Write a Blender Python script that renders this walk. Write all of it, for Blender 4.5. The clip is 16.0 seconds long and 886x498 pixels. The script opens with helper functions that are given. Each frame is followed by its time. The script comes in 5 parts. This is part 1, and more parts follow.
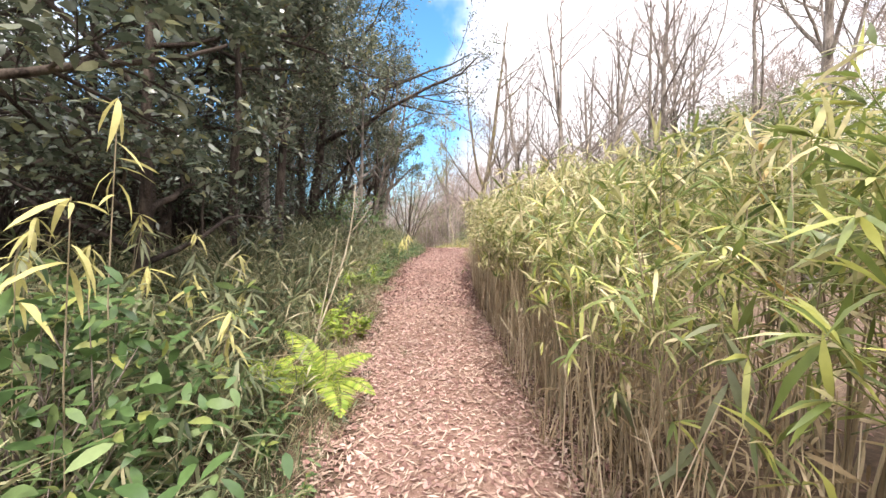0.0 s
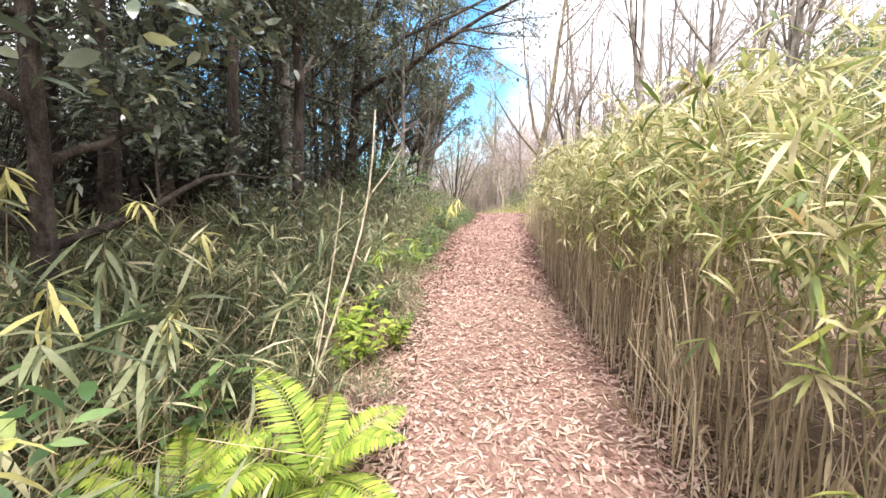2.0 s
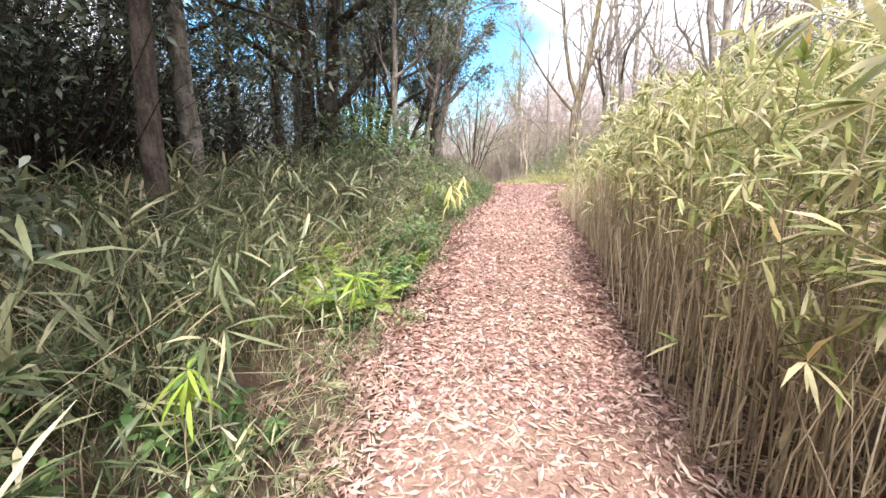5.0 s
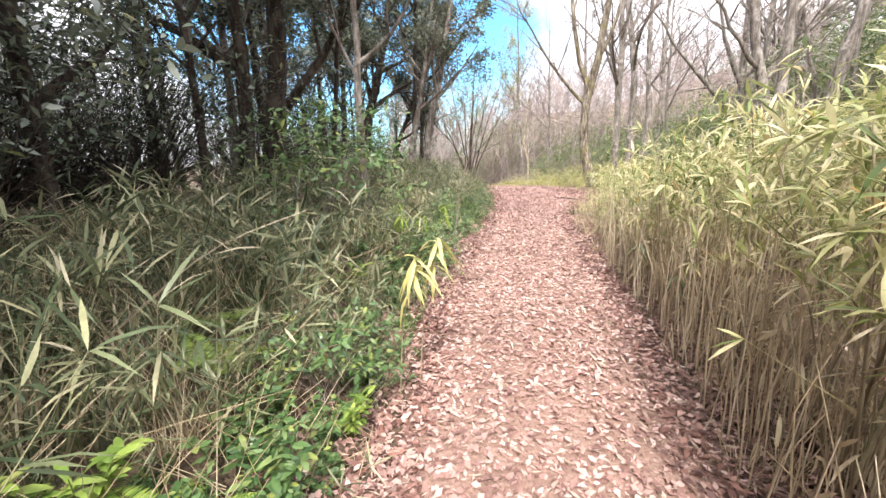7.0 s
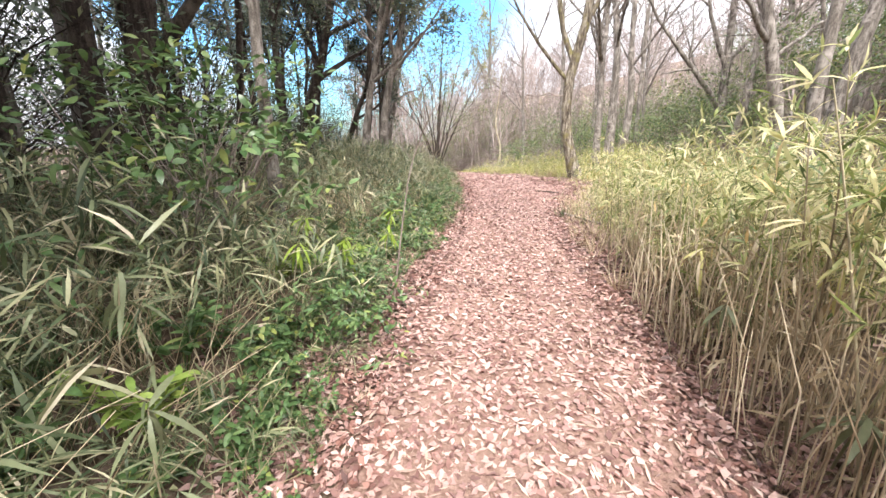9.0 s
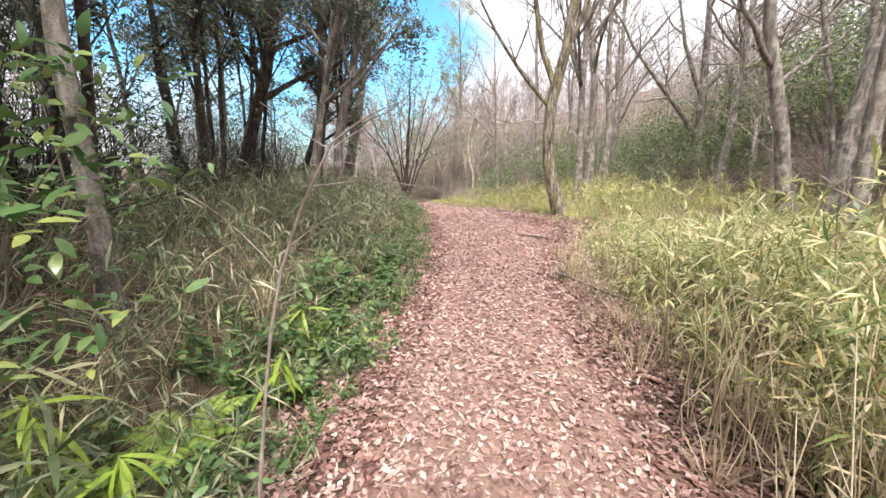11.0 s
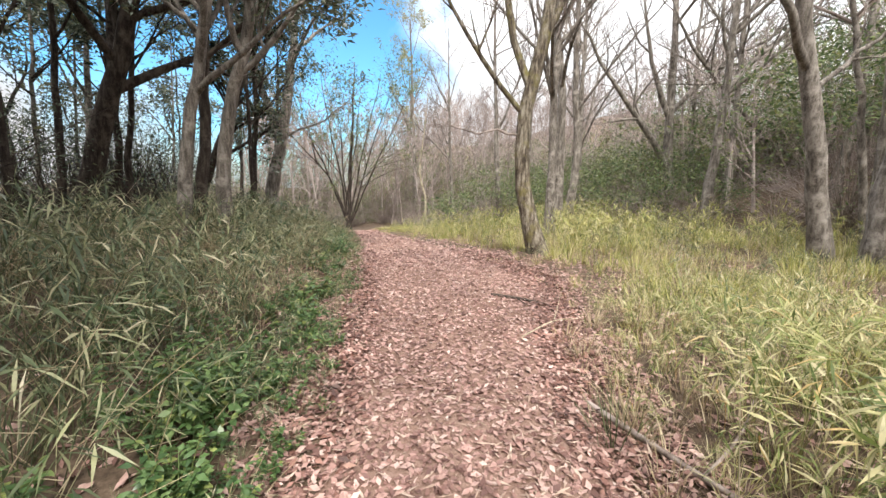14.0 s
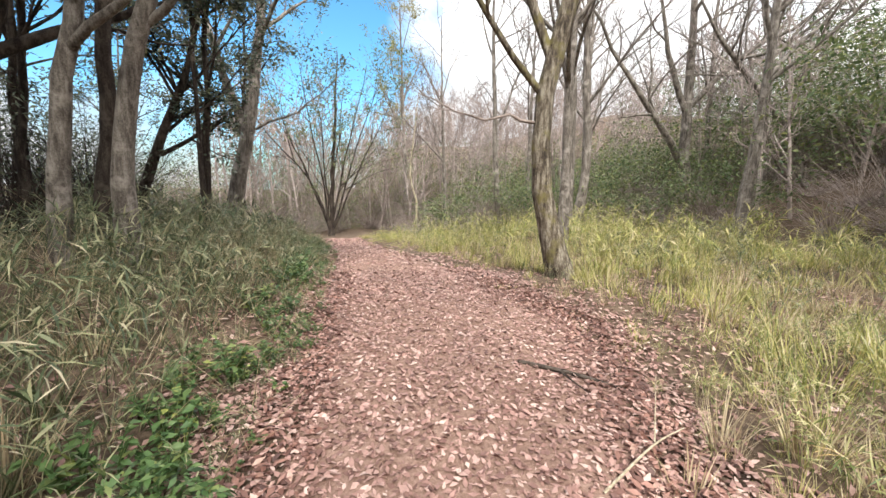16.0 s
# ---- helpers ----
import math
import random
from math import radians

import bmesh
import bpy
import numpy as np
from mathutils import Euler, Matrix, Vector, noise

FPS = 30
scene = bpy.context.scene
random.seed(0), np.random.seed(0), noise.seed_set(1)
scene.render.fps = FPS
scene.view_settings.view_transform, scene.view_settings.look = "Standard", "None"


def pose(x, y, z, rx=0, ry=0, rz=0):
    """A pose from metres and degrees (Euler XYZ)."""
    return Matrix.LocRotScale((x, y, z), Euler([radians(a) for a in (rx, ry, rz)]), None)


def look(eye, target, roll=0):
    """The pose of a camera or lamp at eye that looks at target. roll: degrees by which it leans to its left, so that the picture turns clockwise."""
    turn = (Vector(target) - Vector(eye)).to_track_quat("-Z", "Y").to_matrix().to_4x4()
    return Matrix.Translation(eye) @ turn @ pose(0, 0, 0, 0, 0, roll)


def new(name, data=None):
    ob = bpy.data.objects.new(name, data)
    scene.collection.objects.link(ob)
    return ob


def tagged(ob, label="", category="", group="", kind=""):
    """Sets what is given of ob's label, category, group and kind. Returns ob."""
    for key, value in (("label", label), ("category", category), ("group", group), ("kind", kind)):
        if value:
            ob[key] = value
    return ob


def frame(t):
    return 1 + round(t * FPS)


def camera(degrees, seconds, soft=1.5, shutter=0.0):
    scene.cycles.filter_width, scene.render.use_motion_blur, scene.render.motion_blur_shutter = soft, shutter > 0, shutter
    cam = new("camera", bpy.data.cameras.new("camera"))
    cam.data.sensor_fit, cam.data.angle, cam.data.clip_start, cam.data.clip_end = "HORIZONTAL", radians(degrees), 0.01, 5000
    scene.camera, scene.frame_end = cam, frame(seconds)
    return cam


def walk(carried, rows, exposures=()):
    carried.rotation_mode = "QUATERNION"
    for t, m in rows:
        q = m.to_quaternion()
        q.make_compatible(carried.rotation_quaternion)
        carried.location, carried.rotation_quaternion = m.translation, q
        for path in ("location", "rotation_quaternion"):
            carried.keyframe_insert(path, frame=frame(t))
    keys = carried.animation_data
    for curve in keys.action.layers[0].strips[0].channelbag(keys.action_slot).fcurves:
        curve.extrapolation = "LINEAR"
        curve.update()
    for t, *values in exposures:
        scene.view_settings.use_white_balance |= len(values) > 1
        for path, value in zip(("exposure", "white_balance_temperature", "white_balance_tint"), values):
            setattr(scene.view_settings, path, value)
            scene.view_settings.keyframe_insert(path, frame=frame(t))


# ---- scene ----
cam = camera(96.4, 16.0)
PATH = [
    (0, (-0.154, 1.159, 1.110), (-0.100, 3.155, 1.001), 0.60),
    (0.5, (-0.230, 1.578, 1.138), (-0.212, 3.575, 1.025), 0.50),
    (1, (-0.248, 1.988, 1.131), (-0.280, 3.983, 0.992), 0.49),
    (1.5, (-0.354, 2.422, 1.114), (-0.452, 4.410, 0.919), 0.49),
    (2, (-0.350, 2.959, 1.075), (-0.524, 4.931, 0.786), -0.02),
    (2.5, (-0.323, 3.399, 1.039), (-0.559, 5.347, 0.654), -0.34),
    (3, (-0.304, 3.901, 1.053), (-0.571, 5.833, 0.610), -0.25),
    (3.5, (-0.288, 4.370, 1.039), (-0.564, 6.296, 0.580), -0.46),
    (4, (-0.315, 4.867, 1.054), (-0.588, 6.794, 0.594), -0.36),
    (4.2, (-0.317, 5.072, 1.031), (-0.588, 7.000, 0.572), -0.06),
    (6.3, (-0.346, 7.681, 1.437), (-0.614, 9.606, 0.965), -1.36),
    (6.5, (-0.346, 7.876, 1.437), (-0.618, 9.799, 0.959), -1.66),
    (7, (-0.380, 8.404, 1.448), (-0.649, 10.325, 0.962), -1.57),
    (7.5, (-0.371, 8.888, 1.455), (-0.623, 10.809, 0.958), -1.18),
    (8, (-0.405, 9.406, 1.435), (-0.627, 11.325, 0.916), -1.09),
    (8.5, (-0.378, 9.957, 1.424), (-0.551, 11.873, 0.879), -0.91),
    (9, (-0.374, 10.470, 1.412), (-0.492, 12.384, 0.844), -0.43),
    (9.5, (-0.327, 10.945, 1.471), (-0.399, 12.859, 0.894), 0.17),
    (9.7, (-0.317, 11.140, 1.504), (-0.367, 13.056, 0.932), 0.57),
    (11.8, (-0.279, 13.060, 1.559), (-0.227, 15.024, 1.186), -0.05),
    (12, (-0.230, 13.231, 1.549), (-0.165, 15.198, 1.192), 0.25),
    (12.5, (-0.101, 13.722, 1.569), (-0.001, 15.693, 1.245), 0.36),
    (13, (-0.008, 14.232, 1.510), (0.135, 16.200, 1.189), 0.57),
    (13.5, (-0.020, 14.734, 1.509), (0.180, 16.696, 1.171), 0.87),
    (14, (-0.013, 15.238, 1.491), (0.235, 17.192, 1.146), 1.08),
    (14.5, (0.017, 15.724, 1.517), (0.297, 17.674, 1.175), 1.19),
    (15, (0.082, 16.209, 1.507), (0.375, 18.158, 1.167), 1.29),
    (15.5, (0.081, 16.672, 1.502), (0.378, 18.621, 1.167), 1.40),
    (16, (0.168, 17.159, 1.474), (0.458, 19.110, 1.141), 1.19),
]
walk(cam, [(t, look(eye, target, roll)) for t, eye, target, roll in PATH], [(0, 0.66, 6450, 14), (3, 1.08, 6200, 11), (6.5, 1.0, 6150, 11), (9.5, 0.95, 6100, 11), (12, 0.46, 6250, 9), (16, 0.38, 6300, 7)])

# ---- world, sun, exposure ----
SUN_FROM = Vector((0.7, -9.0, 11.0))
world = bpy.data.worlds.new("world")
scene.world = world
world.use_nodes = True
wt = world.node_tree
wn, wl = wt.nodes, wt.links
wn.clear()
sky = wn.new("ShaderNodeTexSky")
sky.sky_type = "NISHITA"
sky.sun_disc = False
sky.sun_elevation = math.atan2(SUN_FROM.z, math.hypot(SUN_FROM.x, SUN_FROM.y))
sky.sun_rotation = math.atan2(SUN_FROM.x, SUN_FROM.y)
coord = wn.new("ShaderNodeTexCoord")
clouds = wn.new("ShaderNodeTexNoise")
clouds.inputs["Scale"].default_value = 2.2
clouds.inputs["Detail"].default_value = 6.0
clouds.inputs["Roughness"].default_value = 0.55
wl.new(coord.outputs["Generated"], clouds.inputs["Vector"])
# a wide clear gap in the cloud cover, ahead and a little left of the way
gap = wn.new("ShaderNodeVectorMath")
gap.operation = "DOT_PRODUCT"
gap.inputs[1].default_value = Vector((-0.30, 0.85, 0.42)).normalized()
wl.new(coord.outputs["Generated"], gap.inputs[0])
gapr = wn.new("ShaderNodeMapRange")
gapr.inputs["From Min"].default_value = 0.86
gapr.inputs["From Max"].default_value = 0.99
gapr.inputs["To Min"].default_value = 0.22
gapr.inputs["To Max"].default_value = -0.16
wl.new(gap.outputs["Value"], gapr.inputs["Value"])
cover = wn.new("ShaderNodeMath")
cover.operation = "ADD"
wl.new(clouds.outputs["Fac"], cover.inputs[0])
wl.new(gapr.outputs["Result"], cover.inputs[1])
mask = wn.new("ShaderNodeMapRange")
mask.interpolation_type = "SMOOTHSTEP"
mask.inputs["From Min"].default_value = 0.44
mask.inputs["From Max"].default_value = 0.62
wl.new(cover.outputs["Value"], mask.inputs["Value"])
cmix = wn.new("ShaderNodeMix")
cmix.data_type = "RGBA"
wl.new(mask.outputs["Result"], cmix.inputs["Factor"])
bright = wn.new("ShaderNodeVectorMath")
bright.operation = "MULTIPLY_ADD"
bright.inputs[1].default_value = (0.72, 1.2, 1.45)
bright.inputs[2].default_value = (0.03, 0.3, 0.34)
wl.new(sky.outputs["Color"], bright.inputs[0])
wl.new(bright.outputs["Vector"], cmix.inputs["A"])
# cloud is dimmer towards the horizon and uneven
apart = wn.new("ShaderNodeSeparateXYZ")
wl.new(coord.outputs["Generated"], apart.inputs["Vector"])
high = wn.new("ShaderNodeMapRange")
high.inputs["From Min"].default_value, high.inputs["From Max"].default_value = 0.12, 0.85
high.inputs["To Min"].default_value, high.inputs["To Max"].default_value = 4.9, 19.0
wl.new(apart.outputs["Z"], high.inputs["Value"])
puffs = wn.new("ShaderNodeTexNoise")
puffs.inputs["Scale"].default_value = 4.5
puffs.inputs["Detail"].default_value = 5.0
wl.new(coord.outputs["Generated"], puffs.inputs["Vector"])
puffr = wn.new("ShaderNodeMapRange")
puffr.inputs["From Min"].default_value, puffr.inputs["From Max"].default_value = 0.3, 0.7
puffr.inputs["To Min"].default_value, puffr.inputs["To Max"].default_value = 0.82, 1.18
wl.new(puffs.outputs["Fac"], puffr.inputs["Value"])
level = wn.new("ShaderNodeMath")
level.operation = "MULTIPLY"
wl.new(high.outputs["Result"], level.inputs[0])
wl.new(puffr.outputs["Result"], level.inputs[1])
tint = wn.new("ShaderNodeVectorMath")
tint.operation = "SCALE"
tint.inputs[0].default_value = (1.0, 0.975, 0.985)
wl.new(level.outputs["Value"], tint.inputs["Scale"])
wl.new(tint.outputs["Vector"], cmix.inputs["B"])
back = wn.new("ShaderNodeBackground")
back.inputs["Strength"].default_value = 0.14
wl.new(cmix.outputs["Result"], back.inputs["Color"])
wout = wn.new("ShaderNodeOutputWorld")
wl.new(back.outputs["Background"], wout.inputs["Surface"])

sun_data = bpy.data.lights.new("sun", "SUN")
sun_data.energy = 4.4
sun_data.angle = radians(9)
sun_data.color = (1.0, 0.94, 0.84)
sun = new("sun", sun_data)
sun.matrix_world = look(SUN_FROM, (0, 0, 0))


# ---- materials ----
def node_mat(name):
    m = bpy.data.materials.new(name)
    m.use_nodes = True
    t = m.node_tree
    return m, t.nodes, t.links, t.nodes["Principled BSDF"], t.nodes["Material Output"]


def ramp(nodes, stops):
    r = nodes.new("ShaderNodeValToRGB")
    e = r.color_ramp.elements
    while len(e) < len(stops):
        e.new(0.5)
    for el, (p, c) in zip(e, stops):
        el.position, el.color = p, (*c, 1)
    return r


def noise_node(nodes, links, scale, detail=4.0, rough=0.6, stretch=None, where="Object"):
    c = nodes.new("ShaderNodeTexCoord")
    n = nodes.new("ShaderNodeTexNoise")
    n.inputs["Scale"].default_value = scale
    n.inputs["Detail"].default_value = detail
    n.inputs["Roughness"].default_value = rough
    if stretch:
        mp = nodes.new("ShaderNodeMapping")
        mp.inputs["Scale"].default_value = stretch
        links.new(c.outputs[where], mp.inputs["Vector"])
        links.new(mp.outputs["Vector"], n.inputs["Vector"])
    else:
        links.new(c.outputs[where], n.inputs["Vector"])
    return n


def leaf_mat(name, stops, rough=0.5, through_light=0.35, mottle=0.25, spec=0.4):
    """Thin leaf: colour by leaf, fine mottling, some light passes through."""
    m, n, l, p, out = node_mat(name)
    geo = n.new("ShaderNodeNewGeometry")
    r = ramp(n, stops)
    l.new(geo.outputs["Random Per Island"], r.inputs["Fac"])
    fine = noise_node(n, l, 38.0, 3.0)
    broad = noise_node(n, l, 1.7, 2.0)
    add = n.new("ShaderNodeMath")
    add.operation = "ADD"
    l.new(fine.outputs["Fac"], add.inputs[0])
    l.new(broad.outputs["Fac"], add.inputs[1])
    mr = n.new("ShaderNodeMapRange")
    mr.inputs["From Min"].default_value, mr.inputs["From Max"].default_value = 0.6, 1.4
    mr.inputs["To Min"].default_value, mr.inputs["To Max"].default_value = 1 - mottle, 1 + mottle
    l.new(add.outputs["Value"], mr.inputs["Value"])
    mul = n.new("ShaderNodeVectorMath")
    mul.operation = "SCALE"
    l.new(r.outputs["Color"], mul.inputs[0])
    l.new(mr.outputs["Result"], mul.inputs["Scale"])
    l.new(mul.outputs["Vector"], p.inputs["Base Color"])
    p.inputs["Roughness"].default_value = rough
    p.inputs["Specular IOR Level"].default_value = spec
    tr = n.new("ShaderNodeBsdfTranslucent")
    l.new(mul.outputs["Vector"], tr.inputs["Color"])
    mix = n.new("ShaderNodeMixShader")
    mix.inputs["Fac"].default_value = through_light
    l.new(p.outputs["BSDF"], mix.inputs[1])
    l.new(tr.outputs["BSDF"], mix.inputs[2])
    l.new(mix.outputs["Shader"], out.inputs["Surface"])
    return m


def bark_mat(name, dark, mid, light, moss=None, scale=9.0, bump=0.6):
    """Bark: long furrows, pale lichen patches, moss where given."""
    m, n, l, p, out = node_mat(name)
    fur = noise_node(n, l, scale, 6.0, 0.7, (1.0, 1.0, 0.22))
    grain = noise_node(n, l, scale * 4.5, 4.0, 0.7)
    both = n.new("ShaderNodeMath")
    both.operation = "MULTIPLY_ADD"
    both.inputs[1].default_value = 0.4
    l.new(grain.outputs["Fac"], both.inputs[0])
    l.new(fur.outputs["Fac"], both.inputs[2])
    r = ramp(n, [(0.55, dark), (0.69, mid), (0.85, light)])
    l.new(both.outputs["Value"], r.inputs["Fac"])
    patch = noise_node(n, l, 3.2, 5.0, 0.65)
    pr = n.new("ShaderNodeMapRange")
    pr.inputs["From Min"].default_value, pr.inputs["From Max"].default_value = 0.52, 0.66
    l.new(patch.outputs["Fac"], pr.inputs["Value"])
    mx = n.new("ShaderNodeMix")
    mx.data_type = "RGBA"
    l.new(pr.outputs["Result"], mx.inputs["Factor"])
    l.new(r.outputs["Color"], mx.inputs["A"])
    mx.inputs["B"].default_value = (*(moss or tuple(min(1, c * 1.25) for c in light)), 1)
    l.new(mx.outputs["Result"], p.inputs["Base Color"])
    p.inputs["Roughness"].default_value = 0.9
    p.inputs["Specular IOR Level"].default_value = 0.2
    b = n.new("ShaderNodeBump")
    b.inputs["Strength"].default_value = bump
    b.inputs["Distance"].default_value = 0.03
    l.new(both.outputs["Value"], b.inputs["Height"])
    l.new(b.outputs["Normal"], p.inputs["Normal"])
    return m


def soil_mat(name, stops, scale):
    m, n, l, p, out = node_mat(name)
    a = noise_node(n, l, scale, 8.0, 0.75)
    c = noise_node(n, l, 0.9, 3.0)
    add = n.new("ShaderNodeMath")
    add.operation = "MULTIPLY_ADD"
    add.inputs[1].default_value = 0.35
    l.new(c.outputs["Fac"], add.inputs[0])
    l.new(a.outputs["Fac"], add.inputs[2])
    r = ramp(n, stops)
    l.new(add.outputs["Value"], r.inputs["Fac"])
    l.new(r.outputs["Color"], p.inputs["Base Color"])
    p.inputs["Roughness"].default_value = 0.95
    p.inputs["Specular IOR Level"].default_value = 0.15
    b = n.new("ShaderNodeBump")
    b.inputs["Strength"].default_value = 0.8
    b.inputs["Distance"].default_value = 0.03
    l.new(a.outputs["Fac"], b.inputs["Height"])
    l.new(b.outputs["Normal"], p.inputs["Normal"])
    return m


M_BAMBOO = leaf_mat("bamboo_leaf", [(0.0, (0.08, 0.115, 0.035)), (0.28, (0.20, 0.235, 0.065)), (0.52, (0.37, 0.36, 0.155)),
                                    (0.70, (0.52, 0.475, 0.25)), (0.94, (0.61, 0.54, 0.34)), (1.0, (0.55, 0.36, 0.13))], 0.42, 0.4)
M_BAMBOO_GREEN = leaf_mat("green_bamboo_leaf", [(0.0, (0.06, 0.095, 0.03)), (0.3, (0.11, 0.155, 0.04)), (0.58, (0.23, 0.275, 0.07)), (0.82, (0.42, 0.42, 0.11)),
                                                (0.93, (0.56, 0.52, 0.28)), (1.0, (0.60, 0.42, 0.14))], 0.36, 0.35, spec=0.55)
M_AUTUMN = leaf_mat("pale_autumn_leaf", [(0.0, (0.24, 0.24, 0.10)), (0.6, (0.40, 0.37, 0.17)), (1.0, (0.48, 0.38, 0.22))], 0.6, 0.3)
M_CULM = leaf_mat("bamboo_culm", [(0.0, (0.13, 0.10, 0.06)), (0.4, (0.24, 0.19, 0.12)), (0.75, (0.37, 0.31, 0.21)), (1.0, (0.17, 0.17, 0.08))], 0.5, 0.0)
M_SASA = leaf_mat("sasa_leaf", [(0.0, (0.045, 0.065, 0.03)), (0.35, (0.105, 0.13, 0.06)), (0.62, (0.20, 0.215, 0.115)),
                                (0.87, (0.36, 0.345, 0.19)), (1.0, (0.54, 0.47, 0.33))], 0.45, 0.32)
M_SASA_YELLOW = leaf_mat("yellowed_sasa_leaf", [(0.0, (0.36, 0.38, 0.11)), (0.5, (0.56, 0.52, 0.19)), (1.0, (0.62, 0.54, 0.30))], 0.45, 0.35)
M_GRASS = leaf_mat("grass_blade", [(0.0, (0.05, 0.07, 0.03)), (0.5, (0.115, 0.13, 0.058)), (0.8, (0.21, 0.20, 0.11)), (1.0, (0.38, 0.34, 0.22))], 0.6, 0.3)
M_MEADOW = leaf_mat("meadow_blade", [(0.0, (0.13, 0.16, 0.05)), (0.35, (0.31, 0.32, 0.09)), (0.68, (0.50, 0.45, 0.16)), (1.0, (0.62, 0.53, 0.33))], 0.6, 0.35)
M_STRAW = leaf_mat("dry_straw", [(0.0, (0.22, 0.16, 0.09)), (0.5, (0.40, 0.31, 0.19)), (1.0, (0.55, 0.46, 0.32))], 0.7, 0.2)
M_CANE = leaf_mat("dry_cane", [(0.0, (0.28, 0.21, 0.13)), (0.5, (0.46, 0.37, 0.25)), (1.0, (0.60, 0.51, 0.38))], 0.55, 0.0)
M_FERN = leaf_mat("fern_green", [(0.0, (0.17, 0.26, 0.035)), (0.6, (0.30, 0.40, 0.06)), (1.0, (0.44, 0.48, 0.09))], 0.5, 0.4)
M_HERB = leaf_mat("herb_leaf", [(0.0, (0.045, 0.085, 0.03)), (0.5, (0.10, 0.17, 0.055)), (0.85, (0.16, 0.22, 0.085)), (1.0, (0.28, 0.30, 0.08))], 0.33, 0.28)
M_EVERGREEN = leaf_mat("evergreen_leaf", [(0.0, (0.055, 0.075, 0.05)), (0.5, (0.125, 0.15, 0.105)), (0.85, (0.22, 0.24, 0.18)), (1.0, (0.25, 0.25, 0.11))], 0.25, 0.25, spec=0.8)
M_FERN_DEEP = leaf_mat("deep_fern_green", [(0.0, (0.12, 0.19, 0.035)), (0.6, (0.22, 0.31, 0.06)), (1.0, (0.33, 0.39, 0.09))], 0.5, 0.35)
M_BUSH = leaf_mat("hillside_leaf", [(0.0, (0.065, 0.10, 0.045)), (0.5, (0.13, 0.175, 0.068)), (0.85, (0.21, 0.245, 0.095)), (1.0, (0.34, 0.33, 0.13))], 0.5, 0.3)
M_LITTER = leaf_mat("fallen_leaf", [(0.0, (0.13, 0.066, 0.055)), (0.3, (0.26, 0.145, 0.12)), (0.62, (0.40, 0.245, 0.21)), (0.88, (0.49, 0.325, 0.28)), (1.0, (0.60, 0.46, 0.40))], 0.6, 0.15, 0.35)
M_LITTER_DARK = leaf_mat("dark_fallen_leaf", [(0.0, (0.07, 0.033, 0.026)), (0.5, (0.17, 0.08, 0.06)), (0.85, (0.30, 0.16, 0.125)), (1.0, (0.46, 0.31, 0.25))], 0.5, 0.1, 0.35)
M_LITTER_STRAW = leaf_mat("fallen_bamboo_leaf", [(0.0, (0.28, 0.18, 0.14)), (0.5, (0.44, 0.32, 0.25)), (1.0, (0.58, 0.46, 0.37))], 0.6, 0.15)
M_BARK_DARK = bark_mat("dark_bark", (0.018, 0.014, 0.012), (0.045, 0.034, 0.028), (0.10, 0.08, 0.066), scale=13.0, bump=0.9)
M_BARK_GREY = bark_mat("grey_bark", (0.065, 0.053, 0.045), (0.155, 0.132, 0.112), (0.30, 0.265, 0.235), scale=13.0, bump=0.9)
M_BARK_MAIN = bark_mat("mossy_bark", (0.03, 0.023, 0.018), (0.12, 0.095, 0.07), (0.34, 0.30, 0.24), (0.17, 0.145, 0.06), 15.0, 1.0)
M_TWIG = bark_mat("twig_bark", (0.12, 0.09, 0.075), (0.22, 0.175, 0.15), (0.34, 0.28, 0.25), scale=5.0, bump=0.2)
# twig bark paled for distant trees: their hazy look is in the colour
M_FARTWIG = bark_mat("hazy_far_twig_bark", (0.20, 0.155, 0.14), (0.32, 0.26, 0.24), (0.45, 0.38, 0.35), scale=1.5, bump=0.1)
M_STEM = bark_mat("sapling_bark", (0.22, 0.18, 0.12), (0.38, 0.32, 0.23), (0.50, 0.44, 0.34), scale=30.0, bump=0.3)
M_SOIL = soil_mat("woodland_soil", [(0.35, (0.03, 0.022, 0.016)), (0.6, (0.085, 0.06, 0.042)), (0.8, (0.17, 0.12, 0.085)), (0.95, (0.24, 0.19, 0.13))], 14.0)
M_PATH = soil_mat("trodden_soil", [(0.35, (0.085, 0.05, 0.04)), (0.6, (0.22, 0.135, 0.105)), (0.85, (0.36, 0.24, 0.19))], 30.0)


# ---- plan: the lie of the land ----
EDGE_Y = [-5, 4, 6, 9, 11.5, 13.4, 15.6, 17, 19, 21, 24, 27.3, 30, 45]
EDGE_L = [-0.70, -0.72, -0.92, -0.95, -1.0, -0.92, -0.68, -0.44, -0.46, -0.48, -0.68, -1.05, -1.7, -5.0]
EDGE_R = [0.78, 0.78, 0.76, 0.74, 0.98, 1.08, 1.14, 1.25, 1.75, 2.4, 1.6, 0.32, -0.5, -3.0]
RISE_Y = [-5, 1, 6, 11.5, 14, 20, 24, 29, 40, 60, 400]
RISE_Z = [-0.5, -0.5, -0.41, -0.05, 0, 0, -0.1, -0.45, -1.5, -2.5, -4]


def edge_l(y):
    return np.interp(y, EDGE_Y, EDGE_L)


def edge_r(y):
    return np.interp(y, EDGE_Y, EDGE_R)


def step(v):
    v = np.clip(v, 0, 1)
    return v * v * (3 - 2 * v)


